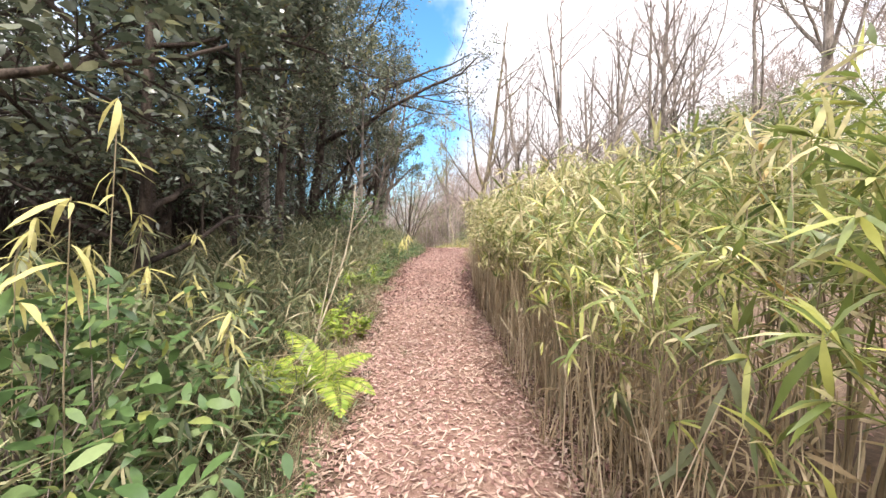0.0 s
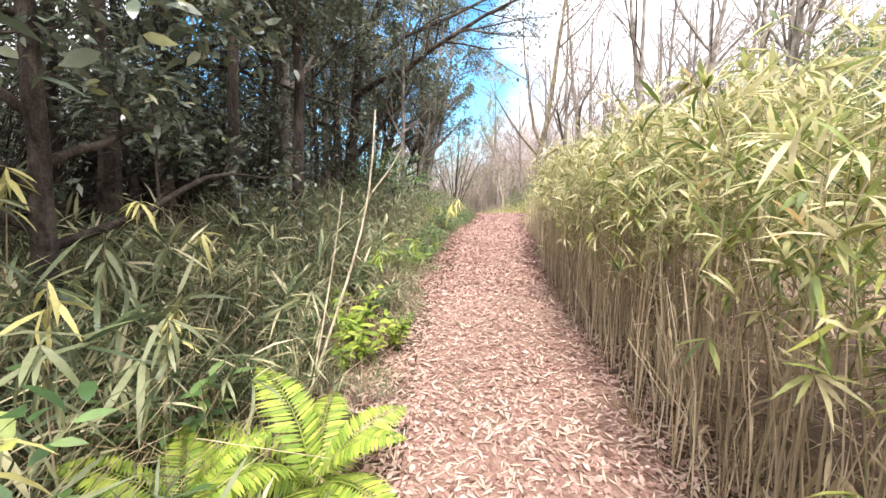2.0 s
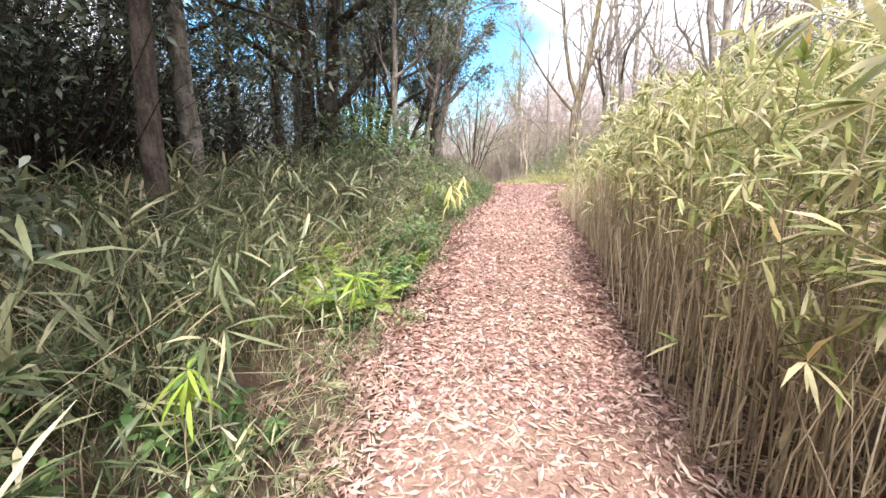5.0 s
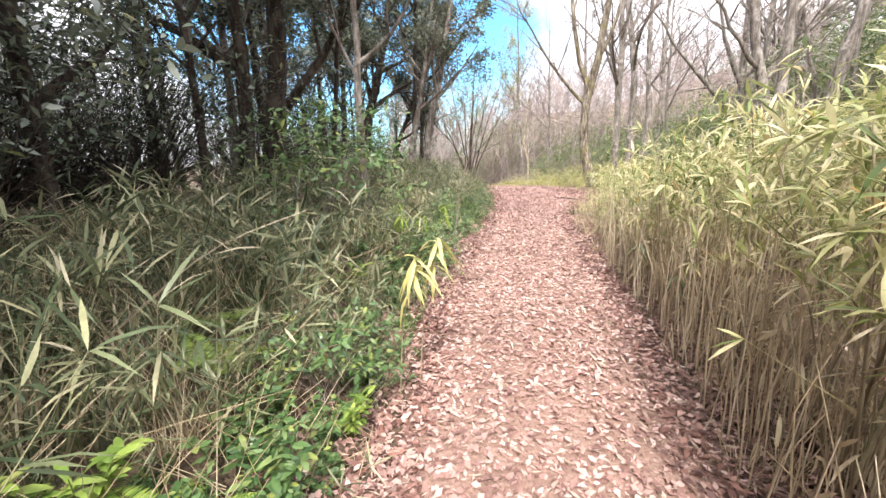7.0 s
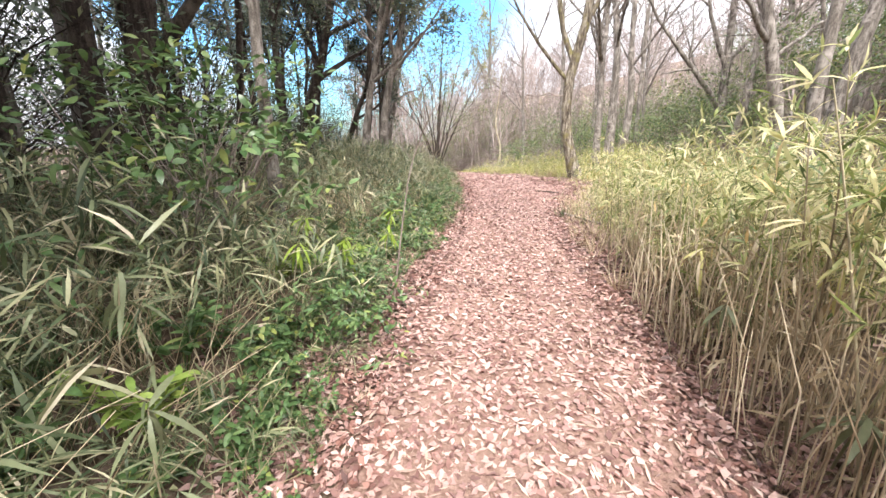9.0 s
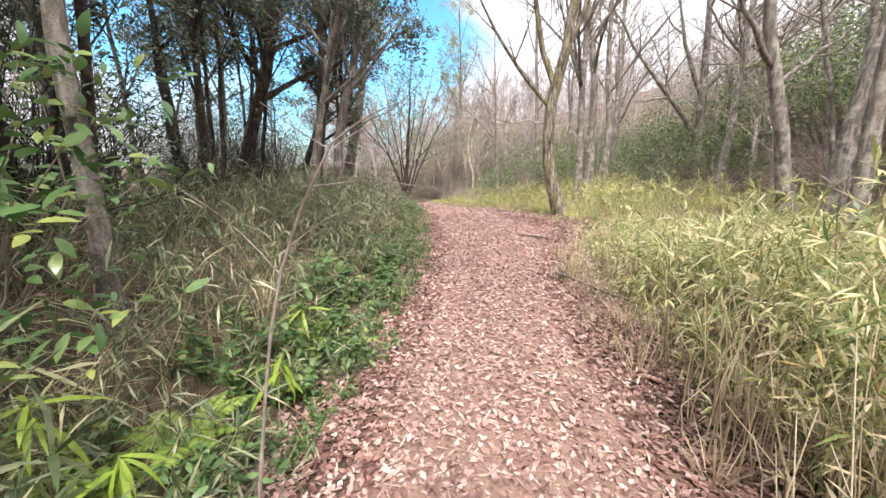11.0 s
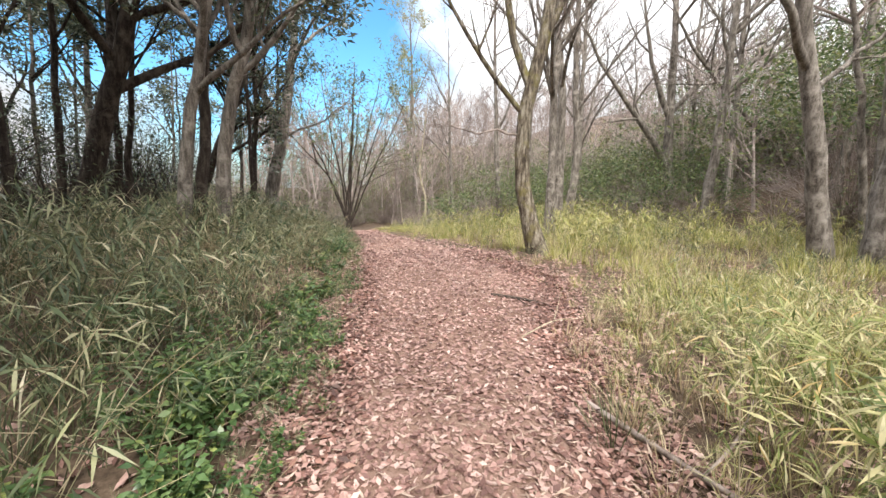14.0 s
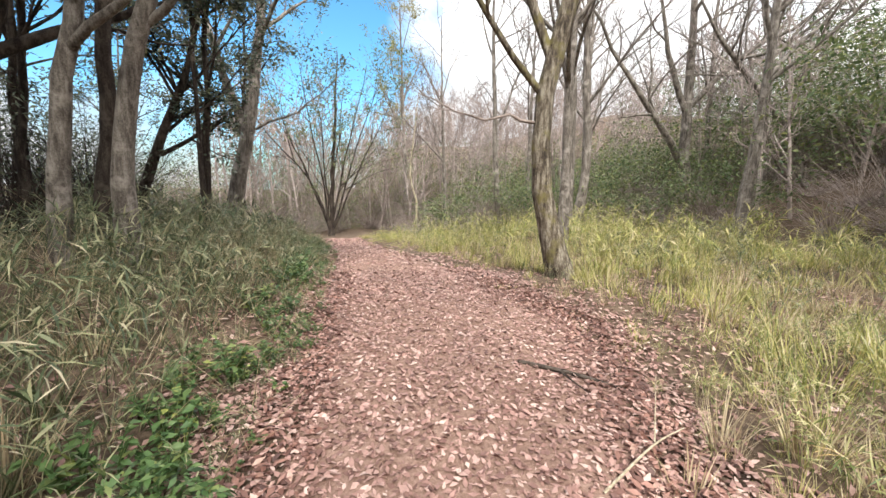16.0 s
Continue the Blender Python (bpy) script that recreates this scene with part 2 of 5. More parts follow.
def land(x, y):
    """Height of the ground: the gently rising path, a low bank and a falling slope on one side, meadow and hill on the other."""
    x, y = np.asarray(x, float), np.asarray(y, float)
    z = np.interp(y, RISE_Y, RISE_Z)
    d = edge_l(y) - x
    z = z + 0.16 * step(d / 1.0) + 0.42 * step((d - 0.8) / 2.6) - 0.16 * np.clip(d - 8, 0, 45)
    e = x - edge_r(y)
    z = z + 0.07 * step(e / 0.8) + 0.5 * step((y - 19) / 12) * step((e - 2) / 6)
    z = z + 0.42 * np.clip(x - 9.5 - 0.06 * np.clip(y, 0, 60), 0, 17) * (1 - step((y - 60) / 40))
    z = z + 0.26 * np.clip(y - 44, 0, 34) * step((x + 9) / 12)
    inside = step(np.minimum(x - edge_l(y) + 0.1, edge_r(y) + 0.1 - x) / 0.3)
    bumps = 0.05 * np.sin(x * 1.7 + 0.6 * np.sin(y * 1.1)) * np.sin(y * 1.3 + 0.5 * x) + 0.02 * np.sin(4.1 * x + y) * np.sin(3.7 * y - x)
    return z + bumps * (1 - 0.75 * inside)


# ---- mesh tools ----
def mesh_of(name, verts, faces, material, smooth=False):
    """One mesh from vertex rows and blocks of faces, each block with one number of corners."""
    me = bpy.data.meshes.new(name)
    faces = [np.asarray(f, dtype=np.int32) for f in faces if len(f)]
    loops = np.concatenate([f.ravel() for f in faces])
    sizes = np.concatenate([np.full(len(f), f.shape[1]) for f in faces])
    starts = np.concatenate(([0], np.cumsum(sizes)[:-1])).astype(np.int32)
    me.vertices.add(len(verts))
    me.vertices.foreach_set("co", np.asarray(verts, dtype=np.float32).ravel())
    me.loops.add(len(loops))
    me.loops.foreach_set("vertex_index", loops)
    me.polygons.add(len(starts))
    me.polygons.foreach_set("loop_start", starts)
    if smooth:
        me.polygons.foreach_set("use_smooth", np.ones(len(starts), dtype=bool))
    me.update(calc_edges=True)
    me.materials.append(material)
    return me


def part(name, me, parent, label=""):
    ob = new(name, me)
    ob.parent = parent
    return tagged(ob, label)


def thing(name, place, label, category, group="", kind=""):
    ob = new(name)
    ob.empty_display_size = 0.1
    ob.location = place
    return tagged(ob, label, category, group, kind)


def joined(blocks):
    """Join (verts, faces) blocks."""
    vs, fs, k = [], {}, 0
    for v, f in blocks:
        vs.append(v)
        for a in f:
            a = np.asarray(a)
            if len(a):
                fs.setdefault(a.shape[1], []).append(a + k)
        k += len(v)
    return np.concatenate(vs), [np.concatenate(a) for a in fs.values()]


def unit(v):
    return v / np.maximum(np.linalg.norm(v, axis=-1, keepdims=True), 1e-9)


BLADE = (np.array([(0, 0), (-.40, .22), (.40, .22), (-.46, .58), (.46, .58), (0, 1.0)]), [[(0, 2, 1), (3, 4, 5)], [(1, 2, 4, 3)]])
OVAL = (np.array([(0, 0), (-.34, .18), (.34, .18), (-.5, .48), (.5, .48), (-.33, .78), (.33, .78), (0, 1.0)]),
        [[(0, 2, 1), (5, 6, 7)], [(1, 2, 4, 3), (3, 4, 6, 5)]])
DIAMOND = (np.array([(0, 0), (-.5, .45), (.5, .45), (0, 1.0)]), [[(0, 2, 3, 1)]])


def leaves(pos, along, up, length, width, droop=0.2, fold=0.2, form=BLADE):
    """Leaves as one block: each starts at pos, runs along, faces up, bends down by droop and is creased by fold."""
    shape, faces = form
    k, n = len(pos), len(shape)
    ay = unit(along)
    ax = unit(np.cross(ay, up) + 1e-5)
    az = np.cross(ax, ay)
    length, width, droop, fold = (np.broadcast_to(np.asarray(a, float), (k,))[:, None] for a in (length, width, droop, fold))
    lx, ly = shape[None, :, 0] * width, shape[None, :, 1] * length
    lz = fold * np.abs(lx) - droop * length * shape[None, :, 1] ** 2
    v = pos[:, None] + lx[..., None] * ax[:, None] + ly[..., None] * ay[:, None] + lz[..., None] * az[:, None]
    base = (np.arange(k) * n)[:, None, None]
    return v.reshape(-1, 3), [(np.array(f)[None] + base).reshape(-1, len(f[0])) for f in faces]


def tubes(p, r, k=5):
    """Tapered tubes along polylines p (b, n, 3) with radii r (b, n)."""
    b, n = p.shape[:2]
    t = unit(np.gradient(p, axis=1))
    mean = unit(t.mean(axis=1))
    ref = np.where(np.abs(mean[:, 2:3]) > 0.8, np.array([[0.0, 1.0, 0.05]]), np.array([[0.03, 0.05, 1.0]]))
    x = unit(np.cross(t, ref[:, None]))
    y = np.cross(t, x)
    a = np.arange(k) * 2 * np.pi / k
    ring = np.cos(a)[:, None] * x[:, :, None] + np.sin(a)[:, None] * y[:, :, None]
    v = p[:, :, None] + ring * r[:, :, None, None]
    i = np.arange(b * n * k).reshape(b, n, k)
    j = np.roll(i, -1, axis=2)
    f = np.stack([i[:, :-1], j[:, :-1], j[:, 1:], i[:, 1:]], axis=-1).reshape(-1, 4)
    return v.reshape(-1, 3), [f]


def placed(block, x, y, z, turn, size, tilt=None):
    """Copies of a block, joined: each turned about the vertical, scaled and set down."""
    v, f = block
    k = len(x)
    c, s = np.cos(turn), np.sin(turn)
    size = np.broadcast_to(np.asarray(size, float), (k,))
    w = v[None] * size[:, None, None]
    out = np.empty((k, len(v), 3))
    out[..., 0] = w[..., 0] * c[:, None] - w[..., 1] * s[:, None] + x[:, None]
    out[..., 1] = w[..., 0] * s[:, None] + w[..., 1] * c[:, None] + y[:, None]
    out[..., 2] = w[..., 2] + z[:, None]
    if tilt is not None:
        out[..., 0] += tilt[0][:, None] * w[..., 2]
        out[..., 1] += tilt[1][:, None] * w[..., 2]
    base = (np.arange(k) * len(v))[:, None, None]
    return out.reshape(-1, 3), [(a[None] + base).reshape(-1, a.shape[1]) for a in f]


def scattered(blocks, x, y, size, rng, sink=0.01, lean=0.0):
    """Blocks dealt out at random over the places, as one block."""
    pick = rng.integers(0, len(blocks), len(x))
    z = land(x, y) - sink
    made = []
    for i, b in enumerate(blocks):
        m = pick == i
        if m.any():
            k = m.sum()
            tilt = (rng.normal(0, 0.1, k) + lean, rng.normal(0, 0.1, k))
            made.append(placed(b, x[m], y[m], z[m], rng.uniform(0, 6.28, k), size[m], tilt))
    return joined(made)


def soft_part(name, me, parent, label=""):
    """A part of countless small pieces."""
    return tagged(part(name, me, parent, label), kind="stuff")


def stuff(name, block, material, label, category):
    return tagged(new(name, mesh_of(name, *block, material)), label, category, kind="stuff")


# ---- ground and path ----
def axis_steps(*spans):
    out = []
    for a, b, s in spans:
        out += list(np.arange(a, b, s))
    return np.array(out + [spans[-1][1]])


gx = axis_steps((-400, -40, 40), (-40, -14, 2), (-14, -4, 0.5), (-4, 4, 0.16), (4, 14, 0.5), (14, 60, 2), (60, 400, 40))
gy = axis_steps((-200, -8, 24), (-8, -2, 1), (-2, 32, 0.25), (32, 80, 2), (80, 480, 40))
GX, GY = np.meshgrid(gx, gy)
gv = np.stack([GX, GY, land(GX, GY)], -1).reshape(-1, 3)
gi = np.arange(len(gv)).reshape(GX.shape)
gf = np.stack([gi[:-1, :-1], gi[:-1, 1:], gi[1:, 1:], gi[1:, :-1]], -1).reshape(-1, 4)
tagged(new("ground", mesh_of("ground", gv, [gf], M_SOIL, True)), "dark woodland soil with leaf mould", "ground", kind="structure")

py = np.arange(-4, 34, 0.15)
pu = np.linspace(0, 1, 15)
PX = edge_l(py)[:, None] - 0.06 + (edge_r(py) - edge_l(py) + 0.12)[:, None] * pu
PY = np.repeat(py[:, None], len(pu), 1)
PZ = land(PX, PY) + 0.03 * np.minimum(1, 6 * np.minimum(pu, 1 - pu)) - 0.012
pv = np.stack([PX, PY, PZ], -1).reshape(-1, 3)
pi_ = np.arange(len(pv)).reshape(PX.shape)
pf = np.stack([pi_[:-1, :-1], pi_[:-1, 1:], pi_[1:, 1:], pi_[1:, :-1]], -1).reshape(-1, 4)
tagged(new("path", mesh_of("path", pv, [pf], M_PATH, True)), "trodden brown earth path under fallen leaves", "path", kind="structure")


# ---- trees ----
def polyline(pts, n):
    pts = np.array(pts, float)
    d = np.concatenate(([0], np.cumsum(np.linalg.norm(np.diff(pts, axis=0), axis=1))))
    u = np.linspace(0, d[-1], n)
    p = np.stack([np.interp(u, d, pts[:, i]) for i in range(3)], -1)
    for _ in range(2):
        p[1:-1] = 0.25 * p[:-2] + 0.5 * p[1:-1] + 0.25 * p[2:]
    return p


def grown(rng, p, r, anc, count, u, angle, ratio, rr, up=0.15, wig=0.12, n=5, side=None):
    """One more order of branches on the branches p."""
    b = len(p)
    par = np.repeat(np.arange(b), count)
    k = len(par)
    if not k:
        return None
    uu = rng.uniform(u[0], u[1], k) * (p.shape[1] - 1)
    i = np.minimum(uu.astype(int), p.shape[1] - 2)
    w = (uu - i)[:, None]
    s = p[par, i] * (1 - w) + p[par, i + 1] * w
    t = unit(p[par, i + 1] - p[par, i])
    rad = r[par, i] * (1 - w[:, 0]) + r[par, i + 1] * w[:, 0]
    perp = unit(np.cross(t, rng.normal(size=(k, 3))))
    a = np.radians(rng.uniform(angle[0], angle[1], k))[:, None]
    d = unit(np.cos(a) * t + np.sin(a) * perp + np.array([0, 0, up]))
    length = np.linalg.norm(np.diff(p, axis=1), axis=2).sum(1)[par] * ratio * rng.uniform(0.55, 1.15, k) * (1.15 - 0.55 * uu / (p.shape[1] - 1))
    out = np.empty((k, n, 3))
    out[:, 0] = s
    for j in range(1, n):
        d = unit(d + rng.normal(0, wig, (k, 3)) + np.array([0, 0, up * 0.4]))
        out[:, j] = out[:, j - 1] + d * (length / (n - 1))[:, None]
    r0 = np.minimum(rad * rr, rad * 0.95) * rng.uniform(0.75, 1.1, k)
    taper = np.linspace(1, 0.28, n)[None]
    return out, np.maximum(r0[:, None] * taper, 0.0025), anc[par]


def clear_of_path(p):
    """Which branches keep out of the way that is walked."""
    near = (np.abs(p[..., 0] + 0.2) < 1.45) & (p[..., 2] < 3.3) & (p[..., 1] < 21)
    return ~near.any(axis=1)


def tree(name, label, pts, r, height, bark, twig, rng, limbs=(), auto=5, orders=((5, 0.5), (5, 0.45)), spread=(35, 65), crown=None,
         category="tree", limb_len=0.42, low=0.4, leaf_size=0.09, per_tip=10, sides=12, up=0.12, droop_leaf=0.3, group="", min_limbs=0.03, leaf_low=-9.0, form=DIAMOND):
    """A tree from its trunk line: trunk, each limb with its boughs, fine twigs and, for an evergreen, a crown of leaves."""
    pts = [tuple(q) for q in pts]
    base = (pts[0][0], pts[0][1], float(land(pts[0][0], pts[0][1])) - 0.05)
    line = [base] + [q for q in pts if q[2] > base[2] + 0.25]
    top = np.array(line[-1])
    lead = unit(np.array(line[-1]) - np.array(line[-2])) * 0.6 + np.array([0, 0, 0.4])
    if height > top[2]:
        line.append(tuple(top + lead * (height - top[2]) / lead[2]))
    tp = polyline(line, 18)
    tp[1:-1] += rng.normal(0, 0.018, (16, 3))
    tr = r * np.linspace(1, 0.12, 18) ** 0.9
    tr[:3] *= np.array([1.32, 1.1, 1.03])
    ob = thing(name, base, label, category, group)
    origin = np.array(base)
    v, f = tubes(tp[None] - origin, tr[None], sides)
    lump = 1 + 0.10 * np.sin(v[:, 2:3] * 7 + np.arctan2(v[:, 1:2], v[:, 0:1]) * 3) * (np.arange(len(v))[:, None] % 3 == 0)
    centre = np.repeat(tp - origin, sides, axis=0)
    v = centre + (v - centre) * lump
    part("trunk", mesh_of("trunk", v, f, bark, True), ob)
    P, R = [], []
    for lp, lr in limbs:
        q = polyline(lp, 8)
        out = unit(q[-1] - q[-3])
        more = np.linspace(0.2, 1.0, 4)[:, None] * (out + np.array([0, 0, 0.35]))
        q = polyline(np.concatenate([q, q[-1] + more]), 8)
        q[1:] += rng.normal(0, 0.05, (7, 3))
        P.append(q)
        R.append(lr * np.linspace(1, 0.22, 8))
    if auto:
        g = grown(rng, tp[None], tr[None], np.zeros(1, int), auto, (low, 0.95), spread, limb_len, 0.62, up, 0.10, 8)
        P += list(g[0])
        R += list(g[1])
    P, R = np.array(P), np.array(R)
    anc = np.arange(len(P))
    levels = [(P, R, anc)]
    for cnt, ratio in orders:
        p_, r_, a_ = levels[-1]
        levels.append(grown(rng, p_, r_, a_, cnt, (0.25, 1.0), (25, 60), ratio, 0.6, 0.08, 0.14, 2 if len(levels) > 1 else 4))
        far = clear_of_path(levels[-1][0])
        levels[-1] = tuple(a[far] for a in levels[-1])
    for i in range(len(P)):
        blocks = [tubes(P[i:i + 1] - origin, R[i:i + 1], 6)]
        m = levels[1][2] == i
        if m.any():
            blocks.append(tubes(levels[1][0][m] - origin, levels[1][1][m], 4))
        if not clear_of_path(P[i:i + 1])[0]:
            continue
        part("limb", mesh_of("limb", *joined(blocks), bark if R[i, 0] > min_limbs else twig, True), ob)
    if len(levels) > 2:
        blocks = [tubes(p_ - origin, r_, 3) for p_, r_, a_ in levels[2:]]
        soft_part("twig_mass", mesh_of("twig_mass", *joined(blocks), twig), ob)
    if crown:
        lp = levels[-1][0]
        tips = np.concatenate([lp[:, 0] + (lp[:, -1] - lp[:, 0]) * v for v in (0.4, 0.75, 1.0)])
        tips = tips[tips[:, 2] > leaf_low]
        q = np.repeat(tips, per_tip, axis=0) + rng.normal(0, 0.10, (len(tips) * per_tip, 3))
        k = len(q)
        along = unit(rng.normal(size=(k, 3)) * np.array([1, 1, 0.5]))
        upv = unit(rng.normal(0, 0.5, (k, 3)) + np.array([0, 0, 1.0]))
        ln = leaf_size * rng.uniform(0.6, 1.3, k)
        b = leaves(q - origin, along, upv, ln, ln * 0.42, droop_leaf, 0.25, form)
        soft_part("crown", mesh_of("crown", *b, crown), ob)
    return ob


rt = np.random.default_rng(7)
BARE = dict(bark=M_BARK_GREY, twig=M_TWIG)
tree("bare_tree", "bare mossy-barked tree with a knotted trunk beside the path",
     [(2.98, 23.0, -0.1), (2.69, 23.15, 0.81), (2.49, 23.2, 1.98), (2.52, 23.2, 2.88), (2.83, 23.2, 3.77), (2.95, 23.2, 4.4)], 0.17, 12.5, M_BARK_MAIN, M_TWIG, rt,
     limbs=[([(2.50, 23.2, 2.85), (1.98, 23.1, 3.40), (1.40, 23.0, 4.04), (0.7, 22.8, 5.0)], 0.058),
            ([(2.66, 23.2, 3.3), (2.38, 23.3, 3.97), (2.17, 23.4, 4.55), (1.9, 23.5, 6.5), (1.7, 23.6, 9.0)], 0.085),
            ([(2.45, 23.2, 2.40), (1.94, 23.0, 2.48), (1.6, 22.95, 2.42)], 0.026),
            ([(2.9, 23.2, 4.2), (3.5, 23.4, 5.4), (4.0, 23.6, 7.4)], 0.07)], auto=5, orders=((8, 0.45), (11, 0.5)), low=0.5, category="tree", sides=16)
tree("bare_tree", "bare grey tree with a straight pale trunk in the meadow",
     [(6.1, 29.5, 0.4), (6.01, 29.5, 2.52), (6.01, 29.5, 4.81), (5.55, 29.5, 6.95)], 0.2, 13, rng=rt, auto=8, orders=((8, 0.5), (10, 0.5)), low=0.35, **BARE)
tree("bare_tree", "bare grey tree with a slightly bent pale trunk in the meadow",
     [(6.95, 30.4, 0.4), (7.2, 30.4, 2.61), (6.89, 30.4, 4.48), (6.78, 30.4, 7.42)], 0.17, 12, rng=rt, auto=8, orders=((8, 0.5), (10, 0.5)), low=0.3, **BARE)
tree("bare_tree", "bare grey tree with wide crooked limbs below the hill",
     [(12.2, 31.8, 1.2), (11.95, 31.8, 3.2), (11.87, 31.8, 4.3), (11.82, 31.8, 6.41), (11.62, 31.8, 8.38)], 0.24, 13, rng=rt,
     limbs=[([(11.87, 31.8, 4.3), (11.04, 31.8, 5.96), (10.38, 31.8, 8.28)], 0.14),
            ([(12.0, 31.8, 4.6), (12.58, 31.6, 6.17), (15.12, 31.4, 7.16), (17.57, 31.2, 8.85)], 0.12),
            ([(11.9, 31.8, 2.3), (10.56, 31.6, 4.07), (9.19, 31.4, 5.15), (7.67, 31.2, 6.85)], 0.15)], auto=4, orders=((6, 0.5), (6, 0.5)), **BARE)
tree("bare_tree", "bare tree leaning far over from the hillside",
     [(15.3, 30.0, 2.6), (14.19, 30.0, 3.98), (12.24, 30.0, 5.54), (10.87, 30.0, 6.89)], 0.13, 9, rng=rt, auto=7, orders=((6, 0.5), (6, 0.5)), **BARE)
tree("bare_tree", "bare pale-barked tree with a long side limb at the meadow's edge",
     [(7.85, 21.5, 0.3), (7.35, 21.5, 1.87), (6.88, 21.5, 3.4), (6.49, 21.5, 5.02)], 0.17, 12, rng=rt,
     limbs=[([(6.88, 21.5, 3.4), (6.44, 21.4, 3.81), (5.75, 21.2, 4.4), (5.38, 21.0, 4.99)], 0.08),
            ([(7.0, 21.5, 3.0), (7.6, 21.6, 3.6), (8.4, 21.7, 4.1)], 0.05)], auto=6, orders=((6, 0.5), (6, 0.5)), low=0.45, **BARE)
tree("bare_tree", "thick rough-barked tree at the shaded foot of the hill",
     [(8.6, 21.2, 0.2), (8.47, 21.2, 1.87), (8.75, 21.2, 3.08)], 0.21, 11, rng=rt, auto=7, orders=((6, 0.5), (6, 0.5)), low=0.4, **BARE)
tree("bare_tree", "slim pale leaning tree at the foot of the hill",
     [(9.4, 22.0, 0.4), (8.88, 22.0, 2.3), (8.23, 22.0, 4.57), (7.98, 22.0, 5.27)], 0.075, 9, rng=rt, auto=6, orders=((5, 0.5), (5, 0.5)), low=0.4, **BARE)
# bare trees behind the bamboo and on the hill's foot
for x, y, h, r in ((4.6, 26.5, 12, 0.14), (5.2, 17.5, 11, 0.11), (6.6, 13.2, 10.5, 0.12), (5.0, 33.5, 12, 0.13), (9.6, 26.5, 12, 0.15), (8.8, 17.0, 11, 0.12),
                   (9.0, 34.0, 13, 0.14), (7.6, 9.0, 11, 0.12), (11.5, 19.5, 12, 0.14), (11.0, 12.5, 12, 0.13), (13.5, 26.0, 13, 0.14), (10.2, 6.0, 11, 0.12),
                   (10.4, 22.6, 13, 0.12), (12.6, 29.0, 13, 0.13), (14.6, 33.5, 13, 0.13), (15.2, 24.0, 12, 0.13), (17.0, 28.0, 12, 0.13), (12.4, 16.0, 12, 0.12), (7.6, 37.5, 12, 0.13), (10.6, 37.0, 13, 0.13), (3.6, 39.0, 11, 0.12)):
    lean = rt.uniform(-0.1, 0.06)
    zb = float(land(x, y))
    tree("bare_tree", "tall bare grey tree with fine twigs behind the bamboo", [(x, y, zb), (x + lean * 3, y, zb + 3), (x + lean * 5, y + 0.1, zb + 6)], r, zb + h, rng=rt,
         auto=12, orders=((8, 0.5), (10, 0.5)), low=0.3, limb_len=0.42, spread=(30, 66), up=0.14, group="bare trees by the hill", sides=9, **BARE)

# pale and dark trunks on the bank
LT = dict(twig=M_TWIG, crown=M_EVERGREEN, orders=((5, 0.5), (6, 0.5)), auto=12, low=0.24, limb_len=0.36, per_tip=5, leaf_size=0.12, leaf_low=1.7)
tree("evergreen_tree", "slender pale-barked evergreen on the bank", [(-3.25, 21.9, 0.5), (-3.2, 21.9, 1.62), (-3.08, 21.9, 2.27), (-2.83, 21.9, 3.17)], 0.105, 9, M_BARK_GREY, rng=rt, **LT)
tree("evergreen_tree", "grey-barked evergreen leaning towards the path", [(-2.75, 22.2, 0.4), (-2.81, 22.2, 1.52), (-2.66, 22.2, 2.27), (-2.33, 22.2, 3.34)], 0.12, 9, M_BARK_GREY, rng=rt, **LT)
tree("evergreen_tree", "dark straight evergreen behind two paler trunks", [(-3.6, 23.0, 0.5), (-3.32, 23.0, 2.48), (-3.24, 23.0, 3.59)], 0.11, 9, M_BARK_DARK, rng=rt, **LT)
tree("evergreen_tree", "dark mossy evergreen with a leaning trunk", [(-5.9, 23.5, 0.7), (-5.36, 23.5, 2.26), (-4.79, 23.5, 3.65), (-4.32, 23.5, 5.57)], 0.2, 9.5, M_BARK_DARK, rng=rt, **LT)
tree("evergreen_tree", "forked pale tree with a light leafy crown", [(-4.5, 30, 0.3), (-3.86, 30.0, 2.46), (-3.53, 30.0, 4.47), (-3.22, 30.0, 6.45)], 0.24, 10, M_BARK_GREY, rng=rt,
     limbs=[([(-3.9, 30.0, 2.4), (-4.19, 30.0, 4.05), (-5.04, 30.0, 6.31), (-5.4, 30, 8.0)], 0.15), ([(-3.6, 30, 2.9), (-2.6, 29.8, 3.3), (-1.9, 29.7, 3.7)], 0.04)],
     twig=M_TWIG, crown=M_EVERGREEN, orders=((5, 0.5), (6, 0.5)), auto=7, low=0.5, limb_len=0.33, per_tip=5, leaf_size=0.11, leaf_low=3.6)
tree("evergreen_tree", "thin straight tree with sparse leaves on the bank", [(-3.94, 27, 0.4), (-3.73, 27, 2.86), (-3.63, 27, 5.19)], 0.09, 9, M_BARK_DARK, rng=rt, **LT)
tree("evergreen_tree", "dark crooked tree leaning on the bank", [(-5.4, 27, 0.6), (-4.74, 27, 2.34), (-4.19, 27, 3.4)], 0.13, 6.5, M_BARK_DARK, rng=rt, **LT)
